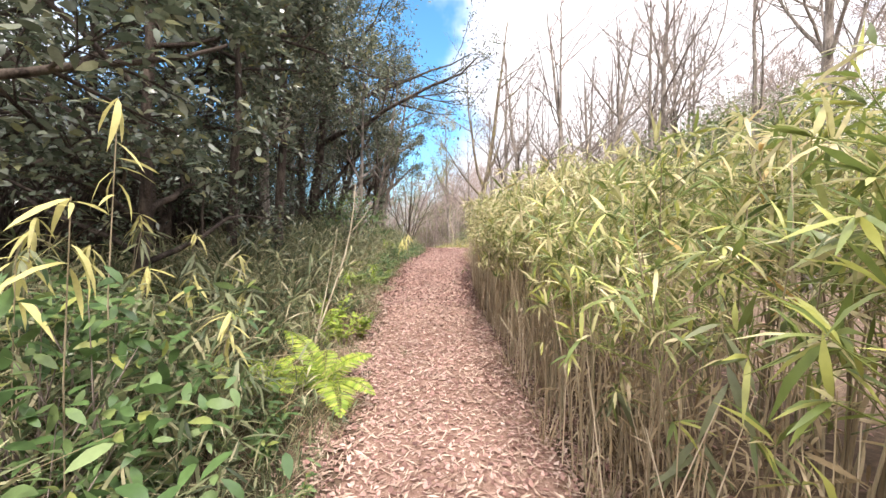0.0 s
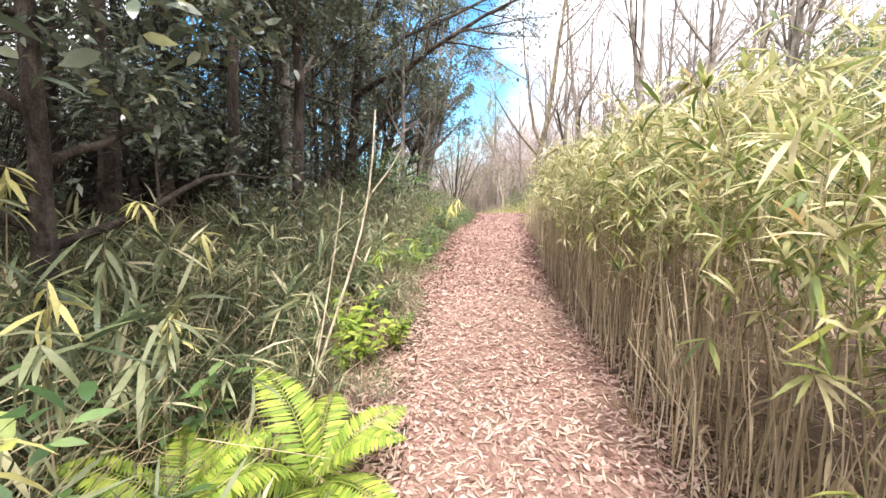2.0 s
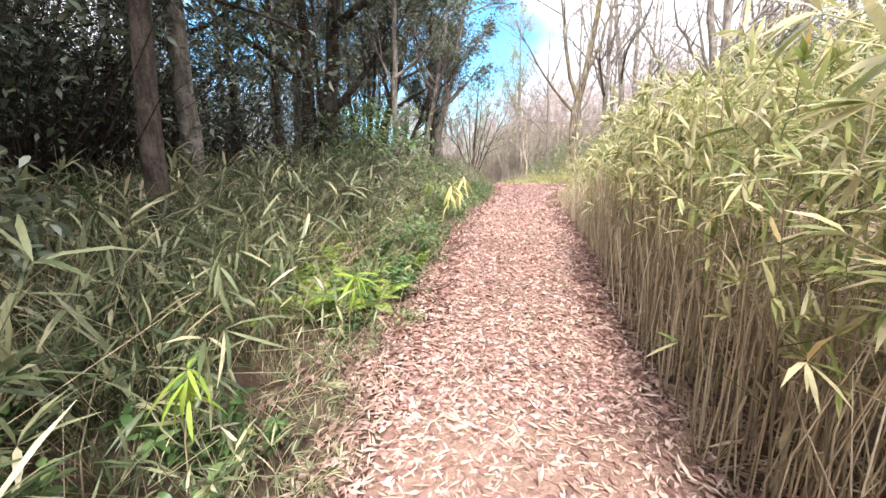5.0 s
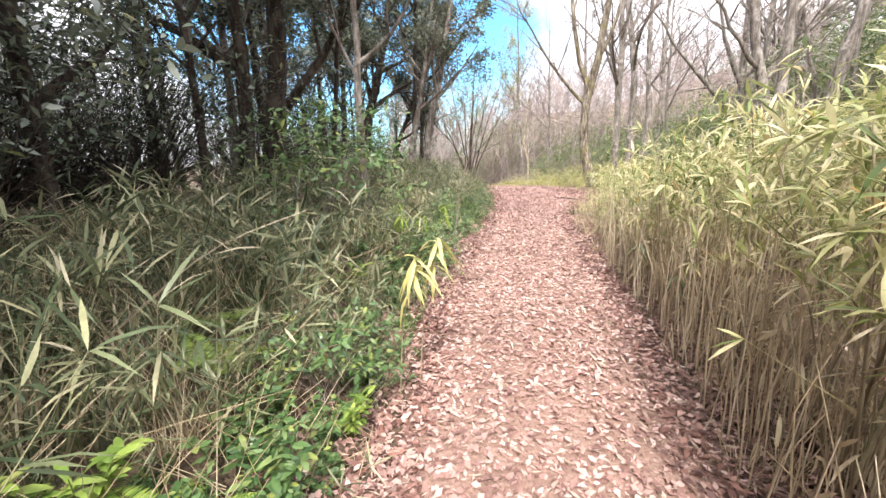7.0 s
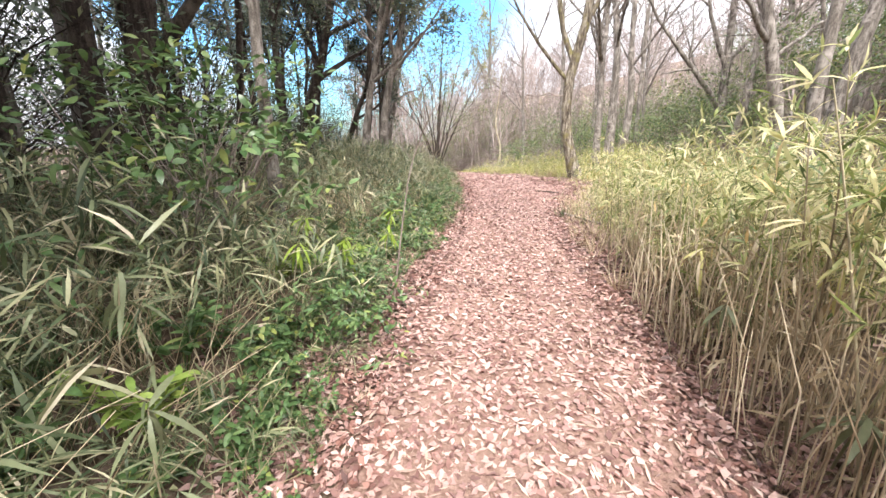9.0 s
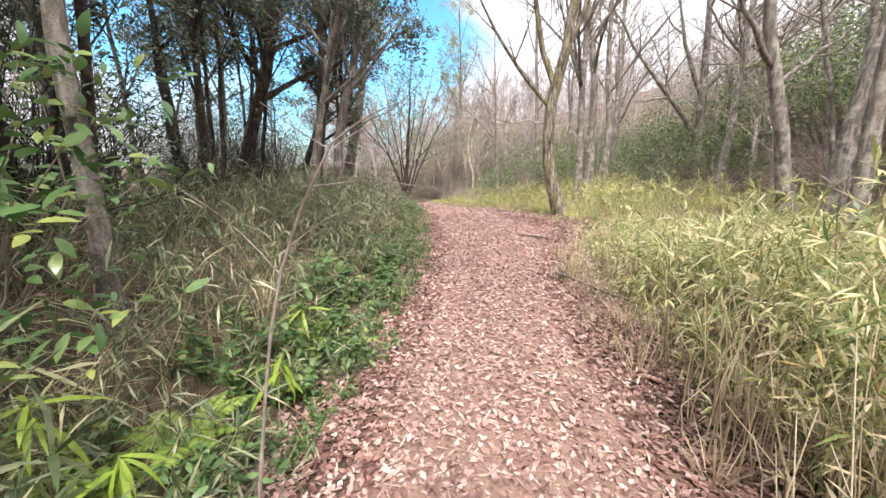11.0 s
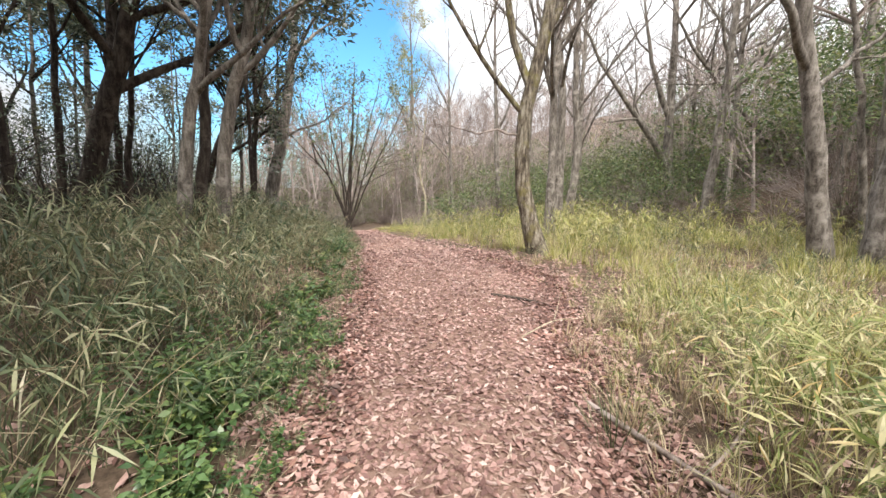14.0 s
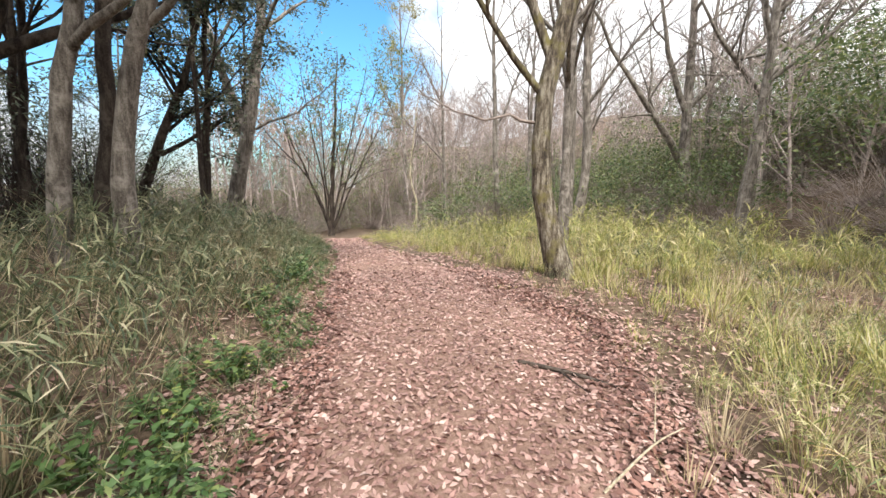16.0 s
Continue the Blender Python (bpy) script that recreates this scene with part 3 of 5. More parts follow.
tree("evergreen_tree", "large dark double-trunked evergreen with low crooked limbs", [(-4.6, 15.6, 0.6), (-4.5, 15.6, 1.74), (-4.21, 15.6, 3.26), (-4.12, 15.6, 4.22)], 0.2, 10.5, M_BARK_DARK, rng=rt,
     limbs=[([(-4.35, 15.6, 2.1), (-3.65, 15.6, 2.83), (-3.0, 15.5, 3.4)], 0.1), ([(-4.2, 15.6, 4.0), (-2.6, 15.2, 4.8), (-0.9, 14.8, 5.4), (0.4, 14.4, 5.9)], 0.1),
            ([(-4.1, 15.6, 4.9), (-2.8, 16.2, 5.9), (-1.0, 16.6, 6.8), (0.3, 16.8, 7.2)], 0.09), ([(-4.1, 15.6, 4.6), (-3.4, 14.3, 5.6), (-2.2, 13.2, 6.6)], 0.08)],
     twig=M_BARK_DARK, crown=M_EVERGREEN, orders=((8, 0.5), (8, 0.5)), auto=9, low=0.45, limb_len=0.42, per_tip=5, leaf_size=0.115, leaf_low=3.6)
tree("evergreen_tree", "brown-barked second trunk with a long crooked limb", [(-4.85, 15.2, 0.6), (-4.81, 15.2, 1.66), (-4.71, 15.2, 2.88), (-4.72, 15.2, 4.13)], 0.15, 8, M_BARK_DARK, rng=rt,
     limbs=[([(-4.73, 15.2, 2.9), (-5.57, 15.1, 3.25), (-6.03, 15.0, 3.66), (-6.75, 15.0, 4.28)], 0.11)],
     twig=M_BARK_DARK, crown=M_EVERGREEN, orders=((5, 0.5), (6, 0.5)), auto=7, low=0.55, limb_len=0.35, per_tip=5, leaf_size=0.115, leaf_low=3.6)
tree("evergreen_tree", "grey straight trunk close to the bamboo grass bank", [(-3.2, 9.1, 0.3), (-3.15, 9.1, 1.8), (-3.1, 9.2, 4)], 0.095, 9, M_BARK_DARK, rng=rt, **LT)
tree("evergreen_tree", "grey trunk with a dim crown on the bank", [(-4.15, 10.7, 0.4), (-4.15, 10.7, 2.1), (-4.1, 10.7, 4)], 0.13, 9, M_BARK_GREY, rng=rt, **LT)
tree("evergreen_tree", "slim pale trunk rising from dry grass", [(-2.65, 15.05, 0.4), (-2.63, 15.05, 2.2), (-2.6, 15.1, 4)], 0.075, 8.5, M_BARK_GREY, rng=rt, **LT)
tree("evergreen_tree", "thin dark trunk among many on the bank", [(-5.1, 20.7, 0.6), (-5.03, 20.7, 3.3), (-4.95, 20.7, 5)], 0.09, 9, M_BARK_DARK, rng=rt, **LT)
# dense dark evergreens at the start of the walk
for x, y, h, r, low in ((-3.1, 5.2, 6.0, 0.07, 0.22), (-3.5, 3.4, 6.5, 0.10, 0.2), (-4.2, 6.8, 7.5, 0.11, 0.22), (-5.4, 9.0, 8.0, 0.12, 0.25),
                        (-5.6, 4.4, 8.0, 0.12, 0.2), (-3.6, 8.0, 7.0, 0.09, 0.35), (-5.6, 12.4, 8.0, 0.11, 0.3)):
    zb = float(land(x, y))
    tree("evergreen_tree", "dense dark-leaved evergreen shading the bank", [(x, y, zb), (x + 0.1, y, zb + 2), (x + 0.25, y, zb + 4)], r, zb + h, M_BARK_DARK, M_BARK_DARK, rt,
         auto=17, orders=((6, 0.5), (6, 0.5)), low=low * 0.6, limb_len=0.42, spread=(45, 85), crown=M_EVERGREEN, per_tip=5, leaf_size=0.105, up=0.0, group="dark evergreens on the bank", sides=9, form=BLADE)
for i in range(46):
    x, y = rt.uniform(-10.5, -3.6), rt.uniform(6.0, 36.0)
    if i % 3 == 0:
        x, y = rt.uniform(-9.5, -4.4), rt.uniform(13.0, 32.0)
    if y > 16 and i % 5 == 1:
        continue
    zb = float(land(x, y))
    lean = rt.uniform(-0.06, 0.14)
    h = rt.uniform(6.5, 9.5)
    tree("evergreen_tree", "thin dark trunk with a loose crown in the wood", [(x, y, zb), (x + lean * 2, y, zb + 2), (x + lean * 4, y, zb + 4)], rt.uniform(0.05, 0.1), zb + h,
         M_BARK_DARK if i % 3 else M_BARK_GREY, M_BARK_DARK, rt, auto=8, orders=((5, 0.5), (4, 0.5)), low=0.27, limb_len=0.34, crown=M_EVERGREEN, per_tip=5, leaf_size=0.13,
         group="thin trees of the wood", sides=7)
# many-stemmed tree at the bend
fan = [([(-2.3, 36.0, -1.0), (-2.3 + dx * 0.22, 36.0, 0.3), (-2.3 + dx * 0.55, 36.0 + dy, 1.9), (-2.3 + dx * (0.7 + 0.7 * abs(dy)), 36 + dy * 1.4, 3.2 + dy), (-2.3 + dx * (0.8 + 1.3 * abs(dy)), 36 + dy * 1.7, 4.3 + 2 * dy)], 0.045 + 0.012 * abs(dy))
       for dx, dy in ((-2.1, 0.3), (-1.4, -0.6), (-0.8, 0.5), (-0.2, -0.4), (0.4, -0.3), (0.9, 0.6), (1.5, 0.4), (2.2, -0.2))]
tree("many_stemmed_tree", "dark many-stemmed tree spreading at the path's bend", [(-2.3, 36.0, -1.2), (-2.2, 36.0, 1.5), (-2.0, 36.0, 4.0)], 0.12, 7, M_BARK_DARK, M_TWIG, rt, limbs=fan, auto=0,
     orders=((8, 0.5), (8, 0.5)), crown=M_BUSH, per_tip=4, leaf_size=0.12, leaf_low=0.6)
tree("autumn_tree", "tall pale yellowing tree beyond the path's bend", [(1.6, 44.0, -1.5), (1.5, 44.0, 3.0), (1.3, 44.0, 7.0)], 0.16, 12.0, M_BARK_GREY, M_TWIG, rt, auto=14, orders=((7, 0.5), (6, 0.5)),
     low=0.35, limb_len=0.3, up=0.3, crown=M_AUTUMN, per_tip=3, leaf_size=0.12)
tree("bare_tree", "pale crooked sapling at the path's bend", [(1.6, 36.4, -1.2), (1.75, 36.4, 0.4), (1.3, 36.4, 1.6), (1.5, 36.4, 3)], 0.06, 6, M_STEM, M_TWIG, rt, auto=5, orders=((5, 0.5), (5, 0.5)))


# ---- plants: blocks to be dealt out ----
def fan_of_leaves(rng, at, axis, n, length, width, open_deg=(25, 75), droop=(0.15, 0.5), form=BLADE):
    """A spray of leaves that opens from one point."""
    axis = np.array(axis, float)
    perp = unit(np.cross(axis, rng.normal(size=(n, 3))))
    a = np.radians(rng.uniform(*open_deg, n))[:, None]
    along = unit(np.cos(a) * unit(axis) + np.sin(a) * perp)
    up = unit(np.array([0, 0, 1.0]) + rng.normal(0, 0.35, (n, 3)))
    ln = length * rng.uniform(0.65, 1.2, n)
    return leaves(np.repeat(np.array([at], float), n, 0), along, up, ln, width * rng.uniform(0.7, 1.2, n), rng.uniform(*droop, n), 0.25, form)


def culm(rng, h, leafy=0.45, sprays=8, per=6, leaf=0.19, wide=0.024):
    """A bamboo culm: its stem and its leaf sprays, as two blocks."""
    n = 7
    u = np.linspace(0, 1, n)
    bend = rng.uniform(-0.12, 0.12, 2)
    p = np.stack([bend[0] * u ** 2 * h, bend[1] * u ** 2 * h, u * h], -1)
    stems = [tubes(p[None], (0.0046 * rng.uniform(0.8, 1.25) * np.linspace(1, 0.35, n))[None], 5)]
    sp = []
    for i in range(sprays):
        v = leafy + (1 - leafy) * (i + rng.uniform(0, 1)) / sprays
        s = np.array([np.interp(v, u, p[:, j]) for j in range(3)])
        a = rng.uniform(0, 6.28)
        d = unit(np.array([np.cos(a), np.sin(a), rng.uniform(0.5, 1.3)]))
        ln = rng.uniform(0.08, 0.26) * (1.25 - 0.5 * v)
        q = np.stack([s + d * ln * k + np.array([0, 0, -0.03 * k * k]) for k in (0, 1)])
        sp.append(joined([tubes(q[None], np.array([[0.002, 0.0012]]), 3), fan_of_leaves(rng, q[-1], d + np.array([0, 0, -0.2]), per, leaf, wide, (15, 80), (0.1, 0.6))]))
    return joined(stems), sp


def sasa_clump(rng, h, stems=4, per=7, leaf=0.22, wide=0.034, form=BLADE):
    st, sp = [], []
    for _ in range(stems):
        a, r = rng.uniform(0, 6.28), rng.uniform(0.02, 0.1)
        out = np.array([np.cos(a), np.sin(a), 0])
        hh = h * rng.uniform(0.6, 1.1)
        q = np.stack([out * r + out * hh * 0.35 * k * k + np.array([0, 0, hh * k]) for k in (0, 0.5, 1)])
        st.append(tubes(q[None], np.array([[0.003, 0.0025, 0.0015]]), 4))
        for at, nn in ((q[2], per), (q[1] + (q[2] - q[1]) * 0.3, max(2, per // 2))):
            sp.append(fan_of_leaves(rng, at, out * 0.6 + np.array([0, 0, 0.5]), nn, leaf, wide, (20, 85), (0.15, 0.65), form))
    return st, sp


GRASS = (np.array([(-.5, 0), (.5, 0), (-.42, .5), (.42, .5), (0, 1.0)]), [[(2, 3, 4)], [(0, 1, 3, 2)]])


def tussock(rng, h, n=34, wide=0.007, spread=0.09, arch=0.55):
    a = rng.uniform(0, 6.28, n)
    r = spread * np.sqrt(rng.uniform(0, 1, n))
    pos = np.stack([r * np.cos(a), r * np.sin(a), np.zeros(n)], -1)
    tilt = rng.uniform(0.1, 0.75, n)
    along = np.stack([np.cos(a) * tilt, np.sin(a) * tilt, np.ones(n)], -1)
    up = np.stack([-np.cos(a), -np.sin(a), 0.6 * np.ones(n)], -1)
    return leaves(pos, along, up, h * rng.uniform(0.5, 1.15, n), wide * rng.uniform(0.6, 1.5, n), rng.uniform(-0.1, arch, n), 0.1, GRASS)


def herb(rng, h, stems=6, leaf=0.07, wide=0.40, form=OVAL, pairs=6):
    """Leafy stems with oval leaves set along them."""
    st, lv = [], []
    for _ in range(stems):
        a = rng.uniform(0, 6.28)
        out = np.array([np.cos(a), np.sin(a), 0])
        hh = h * rng.uniform(0.55, 1.1)
        q = np.stack([out * (0.03 + 0.45 * hh * k ** 1.5) + np.array([0, 0, hh * k]) for k in (0, 0.35, 0.7, 1)])
        st.append(tubes(q[None], np.array([[0.004, 0.0033, 0.0026, 0.0015]]), 4))
        u = rng.uniform(0.3, 1.0, pairs * 2) * 3
        i = np.minimum(u.astype(int), 2)
        pos = q[i] + (q[i + 1] - q[i]) * (u - i)[:, None]
        b = rng.uniform(0, 6.28, pairs * 2)
        along = np.stack([np.cos(b), np.sin(b), rng.uniform(-0.1, 0.7, pairs * 2)], -1)
        up = unit(np.array([0, 0, 1.0]) + rng.normal(0, 0.3, (pairs * 2, 3)))
        ln = leaf * rng.uniform(0.6, 1.25, pairs * 2)
        lv.append(leaves(pos, along, up, ln, ln * wide, rng.uniform(0.1, 0.4, pairs * 2), 0.3, form))
    return joined(st + lv)


def bush_block(rng, h, wide, tips=70, per=16, leaf=0.10, form=DIAMOND):
    """A shrub: stems that part upwards and loose clumps of leaves at their ends."""
    d = unit(np.stack([rng.normal(0, wide / h, tips), rng.normal(0, wide / h, tips), rng.uniform(0.35, 1.0, tips)], -1))
    ln = h * rng.uniform(0.55, 1.05, tips)
    mid = d * (ln * 0.5)[:, None] + rng.normal(0, 0.06 * h, (tips, 3))
    end = d * ln[:, None]
    q = np.stack([np.zeros((tips, 3)) + rng.normal(0, 0.04, (tips, 3)) * np.array([1, 1, 0]), mid, end], 1)
    wood = tubes(q[::2], np.tile([0.018, 0.011, 0.004], (len(q[::2]), 1)) * (min(h / 2, 1.0) * 0.75 if per else 0.2), 3)
    n = tips * per
    if not per:
        return wood, None
    pos = np.repeat(end, per, 0) + rng.normal(0, 1.0, (n, 3)) * np.array([0.085, 0.085, 0.028]) * h
    ll = leaf * rng.uniform(0.6, 1.3, n)
    lv = leaves(pos, unit(rng.normal(size=(n, 3)) * np.array([1, 1, 0.45])), unit(rng.normal(0, 0.4, (n, 3)) + np.array([0, 0, 1])), ll, ll * 0.4, 0.3, 0.2, form)
    return wood, lv


def far_tree(rng, h, lean=0.05, n1=9, n2=5, n3=6):
    """A distant bare tree: trunk, boughs and fine twigs as one block."""
    tp = polyline([(0, 0, -0.2), (lean * h * 0.4, 0, h * 0.4), (lean * h, 0, h)], 8)[None]
    tr = (h * 0.011 * np.linspace(1, 0.15, 8))[None]
    g1 = grown(rng, tp, tr, np.zeros(1, int), n1, (0.2, 0.97), (28, 62), 0.48, 0.6, 0.22, 0.1, 4)
    g2 = grown(rng, *g1, n2, (0.2, 1), (20, 50), 0.5, 0.6, 0.15, 0.12, 3)
    g3 = grown(rng, *g2, n3, (0.15, 1), (20, 55), 0.55, 0.7, 0.1, 0.12, 2)
    return joined([tubes(tp, tr, 6), tubes(g1[0], g1[1], 4), tubes(g2[0], np.maximum(g2[1], 0.014), 3), tubes(g3[0], np.maximum(g3[1], 0.012), 3)])


# ---- bamboo stand ----
rb = np.random.default_rng(21)


def bamboo_height(y):
    return np.interp(y, [-2, 3, 7, 10, 12, 14, 16, 18], [1.85, 1.95, 1.98, 1.85, 1.6, 1.3, 1.05, 0.75])


culms = [culm(rb, rb.uniform(0.9, 1.1), rb.uniform(0.42, 0.62), sprays=int(rb.integers(9, 13)), per=int(rb.integers(5, 8)), leaf=0.092, wide=0.0118) for _ in range(12)]
culm_meshes = [(mesh_of("stem", *s, M_CULM), [mesh_of("leaf_spray", *q, M_BAMBOO) for q in l]) for s, l in culms]
green_sprays = [[mesh_of("leaf_spray", *q, M_BAMBOO_GREEN) for q in l] for s, l in culms]
n_near = 0
bx, by, bs = [], [], []
for i in range(1020):
    y = rb.uniform(-1.5, 16.5)
    depth = rb.uniform(0, 1) ** 1.6
    x = float(edge_r(y)) + 0.10 + depth * np.interp(y, [0, 13, 16.5], [2.6, 2.4, 2.6]) + rb.normal(0, 0.05)
    if y > 9 and rb.uniform() < (y - 9) / 9:
        continue
    h = float(bamboo_height(y)) * rb.uniform(0.78, 1.12) * (0.85 + 0.2 * min(1, depth * 3))
    if n_near < 290 and depth < 0.45 and y < 11.5:
        k = n_near % 12
        ob = thing("bamboo", (x, y, float(land(x, y)) - 0.01), "slender tan bamboo culm with yellow-green leaf sprays", "bamboo", "bamboo stand along the path")
        part("stem", culm_meshes[k][0], ob)
        for me in (green_sprays[k] if y < 4.6 + rb.normal(0, 0.8) else culm_meshes[k][1]):
            part("leaf_spray", me, ob)
        ob.rotation_euler = (rb.normal(0, 0.07), rb.normal(-0.03, 0.07), rb.uniform(0, 6.28))
        ob.scale = (h * 0.95, h * 0.95, h)
        n_near += 1
    else:
        bx.append(x), by.append(y), bs.append(h)
bx, by, bs = np.array(bx), np.array(by), np.array(bs)
seed = int(rb.integers(1e6))
stuff("bamboo_stems", scattered([c[0] for c in culms], bx, by, bs, np.random.default_rng(seed)), M_CULM, "close-set tan bamboo stems of a thicket", "bamboo thicket")
stuff("bamboo_foliage", scattered([joined(c[1]) for c in culms], bx, by, bs, np.random.default_rng(seed)), M_BAMBOO, "yellow-green bamboo leaves with dry straw-coloured ones", "bamboo thicket")
# leafless dry canes at the stand's front
n = 900
cy = np.where(np.arange(n) < 180, rb.uniform(-1, 5, n), rb.uniform(5, 14.5, n))
cx = edge_r(cy) + rb.uniform(-0.08, 0.45, n)
ch = rb.uniform(0.5, 1.55, n) * np.interp(cy, [5, 9, 14.5], [0.85, 1.0, 0.6])
canes = []
q = np.stack([np.stack([cx, cy, land(cx, cy) - 0.01], -1),
              np.stack([cx + rb.normal(-0.01, 0.03, n), cy + rb.normal(0, 0.03, n), land(cx, cy) + ch * 0.5], -1),
              np.stack([cx + rb.normal(-0.03, 0.09, n), cy + rb.normal(0, 0.09, n), land(cx, cy) + ch], -1)], 1)
stuff("dry_canes", tubes(q, np.tile([0.0046, 0.004, 0.002], (n, 1)), 4), M_CANE, "dry leafless bamboo canes at the thicket's edge", "dry canes")

n = 5200
hy = rb.uniform(-0.5, 14, n)
hx = edge_r(hy) + rb.uniform(0.02, 0.9, n)
hang = rb.uniform(0, 6.28, n)
pos = np.stack([hx, hy, land(hx, hy) + rb.uniform(0.05, 0.55, n) * bamboo_height(hy)], -1)
stuff("dry_bamboo_leaves", leaves(pos, np.stack([np.cos(hang), np.sin(hang), rb.uniform(-1.4, 0.3, n)], -1), unit(np.array([0, 0, 1.0]) + rb.normal(0, 0.4, (n, 3))),
                                  rb.uniform(0.09, 0.19, n), rb.uniform(0.011, 0.02, n), rb.uniform(0, 0.5, n), 0.3), M_STRAW, "withered leaves hanging among the bamboo stems", "dry leaves")

# ---- low growth ----
ru = np.random.default_rng(33)
sasas = [sasa_clump(ru, ru.uniform(0.4, 0.62), int(ru.integers(3, 5)), int(ru.integers(4, 8)), ru.uniform(0.15, 0.23), ru.uniform(0.013, 0.021)) for _ in range(10)]
sasa_parts = [([mesh_of("stem", *b, M_CULM) for b in st], [mesh_of("leaf_fan", *b, M_SASA) for b in sp]) for st, sp in sasas[:6]]
sasas = [joined(st + sp) for st, sp in sasas]
light_sasas = [joined(sum(sasa_clump(ru, ru.uniform(0.4, 0.62), 4, int(ru.integers(5, 8)), ru.uniform(0.14, 0.2), ru.uniform(0.012, 0.018), DIAMOND), [])) for _ in range(8)]
tufts = [tussock(ru, ru.uniform(0.4, 0.6)) for _ in range(6)]
fine = [tussock(ru, ru.uniform(0.22, 0.34), 36, 0.0062, 0.14) for _ in range(6)]
herbs = [herb(ru, ru.uniform(0.28, 0.42), 7, ru.uniform(0.055, 0.085)) for _ in range(6)]
smalls = [herb(ru, ru.uniform(0.14, 0.22), 7, ru.uniform(0.035, 0.05), 0.6, DIAMOND, 5) for _ in range(5)]


def bank_places(rng, n, y0, y1, d0, d1, power=1.0):
    y = rng.uniform(y0, y1, n)
    d = d0 + (d1 - d0) * rng.uniform(0, 1, n) ** power
    return edge_l(y) - d, y, d


FERNS = [(-1.12, 4.62, 1.5), (-1.55, 4.3, 1.1), (-1.55, 9.4, 0.85), (-1.95, 9.2, 0.9), (-1.35, 9.1, 0.75), (-2.15, 10.45, 0.9),
         (-1.75, 8.6, 0.9), (-2.4, 10.9, 0.8), (-1.6, 8.8, 0.85), (-1.5, 14.0, 0.8), (-1.95, 13.6, 0.9)]
BRIGHT = [(-1.28, 6.15, 1.15), (-1.5, 6.4, 1.1), (-1.12, 6.5, 0.85), (-1.42, 5.85, 0.8), (-1.5, 9.9, 0.7), (-1.2, 10.25, 0.6), (-1.45, 8.9, 0.95), (-1.75, 9.0, 1.0), (-1.2, 9.35, 0.75), (-2.05, 9.5, 1.0), (-1.35, 9.7, 0.8), (-1.8, 11.9, 0.9), (-1.5, 12.4, 0.8), (-1.6, 13.7, 0.7), (-1.45, 14.5, 0.8), (-1.25, 15.0, 0.6)]


def spared(x, y, size):
    """Growth is low where a fern stands."""
    for fx, fy, fs in FERNS + BRIGHT:
        size = size * np.where(np.hypot(x - fx, y - fy) < 0.34 * fs, 0.4, 1.0)
    return size


def swell(d, low, high, reach):
    return low + (high - low) * step(d / reach)


x, y, d = bank_places(ru, 1150, -1.0, 14.0, 0.12, 3.2, 1.3)
size = spared(x, y, swell(d, 0.45, 1.3, 1.2) * ru.uniform(0.55, 1.25, len(x)))
single = (d < 1.1) & (y > 1.2) & (y < 13) & (np.cumsum((d < 1.1) & (y > 1.2) & (y < 13)) <= 190)
for i in np.nonzero(single)[0]:
    ob = thing("bamboo_grass_clump", (x[i], y[i], float(land(x[i], y[i])) - 0.01), "knee-high bamboo-grass clump with grey-green and straw leaves", "bamboo grass", "bamboo grass on the bank")
    for me in sasa_parts[i % 6][0]:
        part("stem", me, ob)
    for me in sasa_parts[i % 6][1]:
        part("leaf_fan", me, ob)
    ob.rotation_euler = (ru.normal(0, 0.08), ru.normal(0.05, 0.08), ru.uniform(0, 6.28))
    ob.scale = [size[i]] * 3
x, y, size = x[~single], y[~single], size[~single]
stuff("bamboo_grass", scattered(sasas, x, y, size, ru, lean=0.06), M_SASA, "knee-high grey-green bamboo grass on the bank", "bamboo grass")
x, y, d = bank_places(ru, 1250, 13.0, 31.0, 0.1, 4.2, 1.25)
stuff("bamboo_grass", scattered(light_sasas, x, y, swell(d, 0.4, 1.05, 1.6) * ru.uniform(0.5, 1.3, len(x)), ru, lean=0.06), M_SASA, "sparse dusty bamboo grass under the trees", "bamboo grass")
x, y, d = bank_places(ru, 1500, -1.0, 32.0, 0.1, 4.0, 1.1)
m = (y < 12) | (ru.uniform(0, 1, len(y)) < 0.4)
x, y, d = x[m], y[m], d[m]
stuff("dry_grass", scattered(tufts, x, y, spared(x, y, np.interp(y, [10, 14], [0.9, 0.5]) * swell(d, 0.45, 1.6, 1.4) * ru.uniform(0.6, 1.2, len(x))), ru, lean=0.05), M_GRASS, "long arching half-dry grass on the bank", "grass")
x, y, d = bank_places(ru, 800, 0.0, 32.0, -0.06, 3.4, 1.1)
m = (y < 12) | (ru.uniform(0, 1, len(y)) < 0.22)
x, y, d = x[m], y[m], d[m]
stuff("straw_tufts", scattered(tufts + fine, x, y, swell(d, 0.3, 1.2, 1.4) * ru.uniform(0.5, 1.1, len(x)), ru), M_STRAW, "tangled pale straw and dead stalks", "dead grass")
x, y, d = bank_places(ru, 130, 0.5, 13.0, 0.15, 1.6, 1.0)
x2, y2, d2 = bank_places(ru, 46, 13.8, 18.0, 0.12, 1.1, 1.0)
x, y, d = np.concatenate([x, x2]), np.concatenate([y, y2]), np.concatenate([d, d2])
herb_meshes = [mesh_of("herb", *b, M_HERB) for b in herbs]
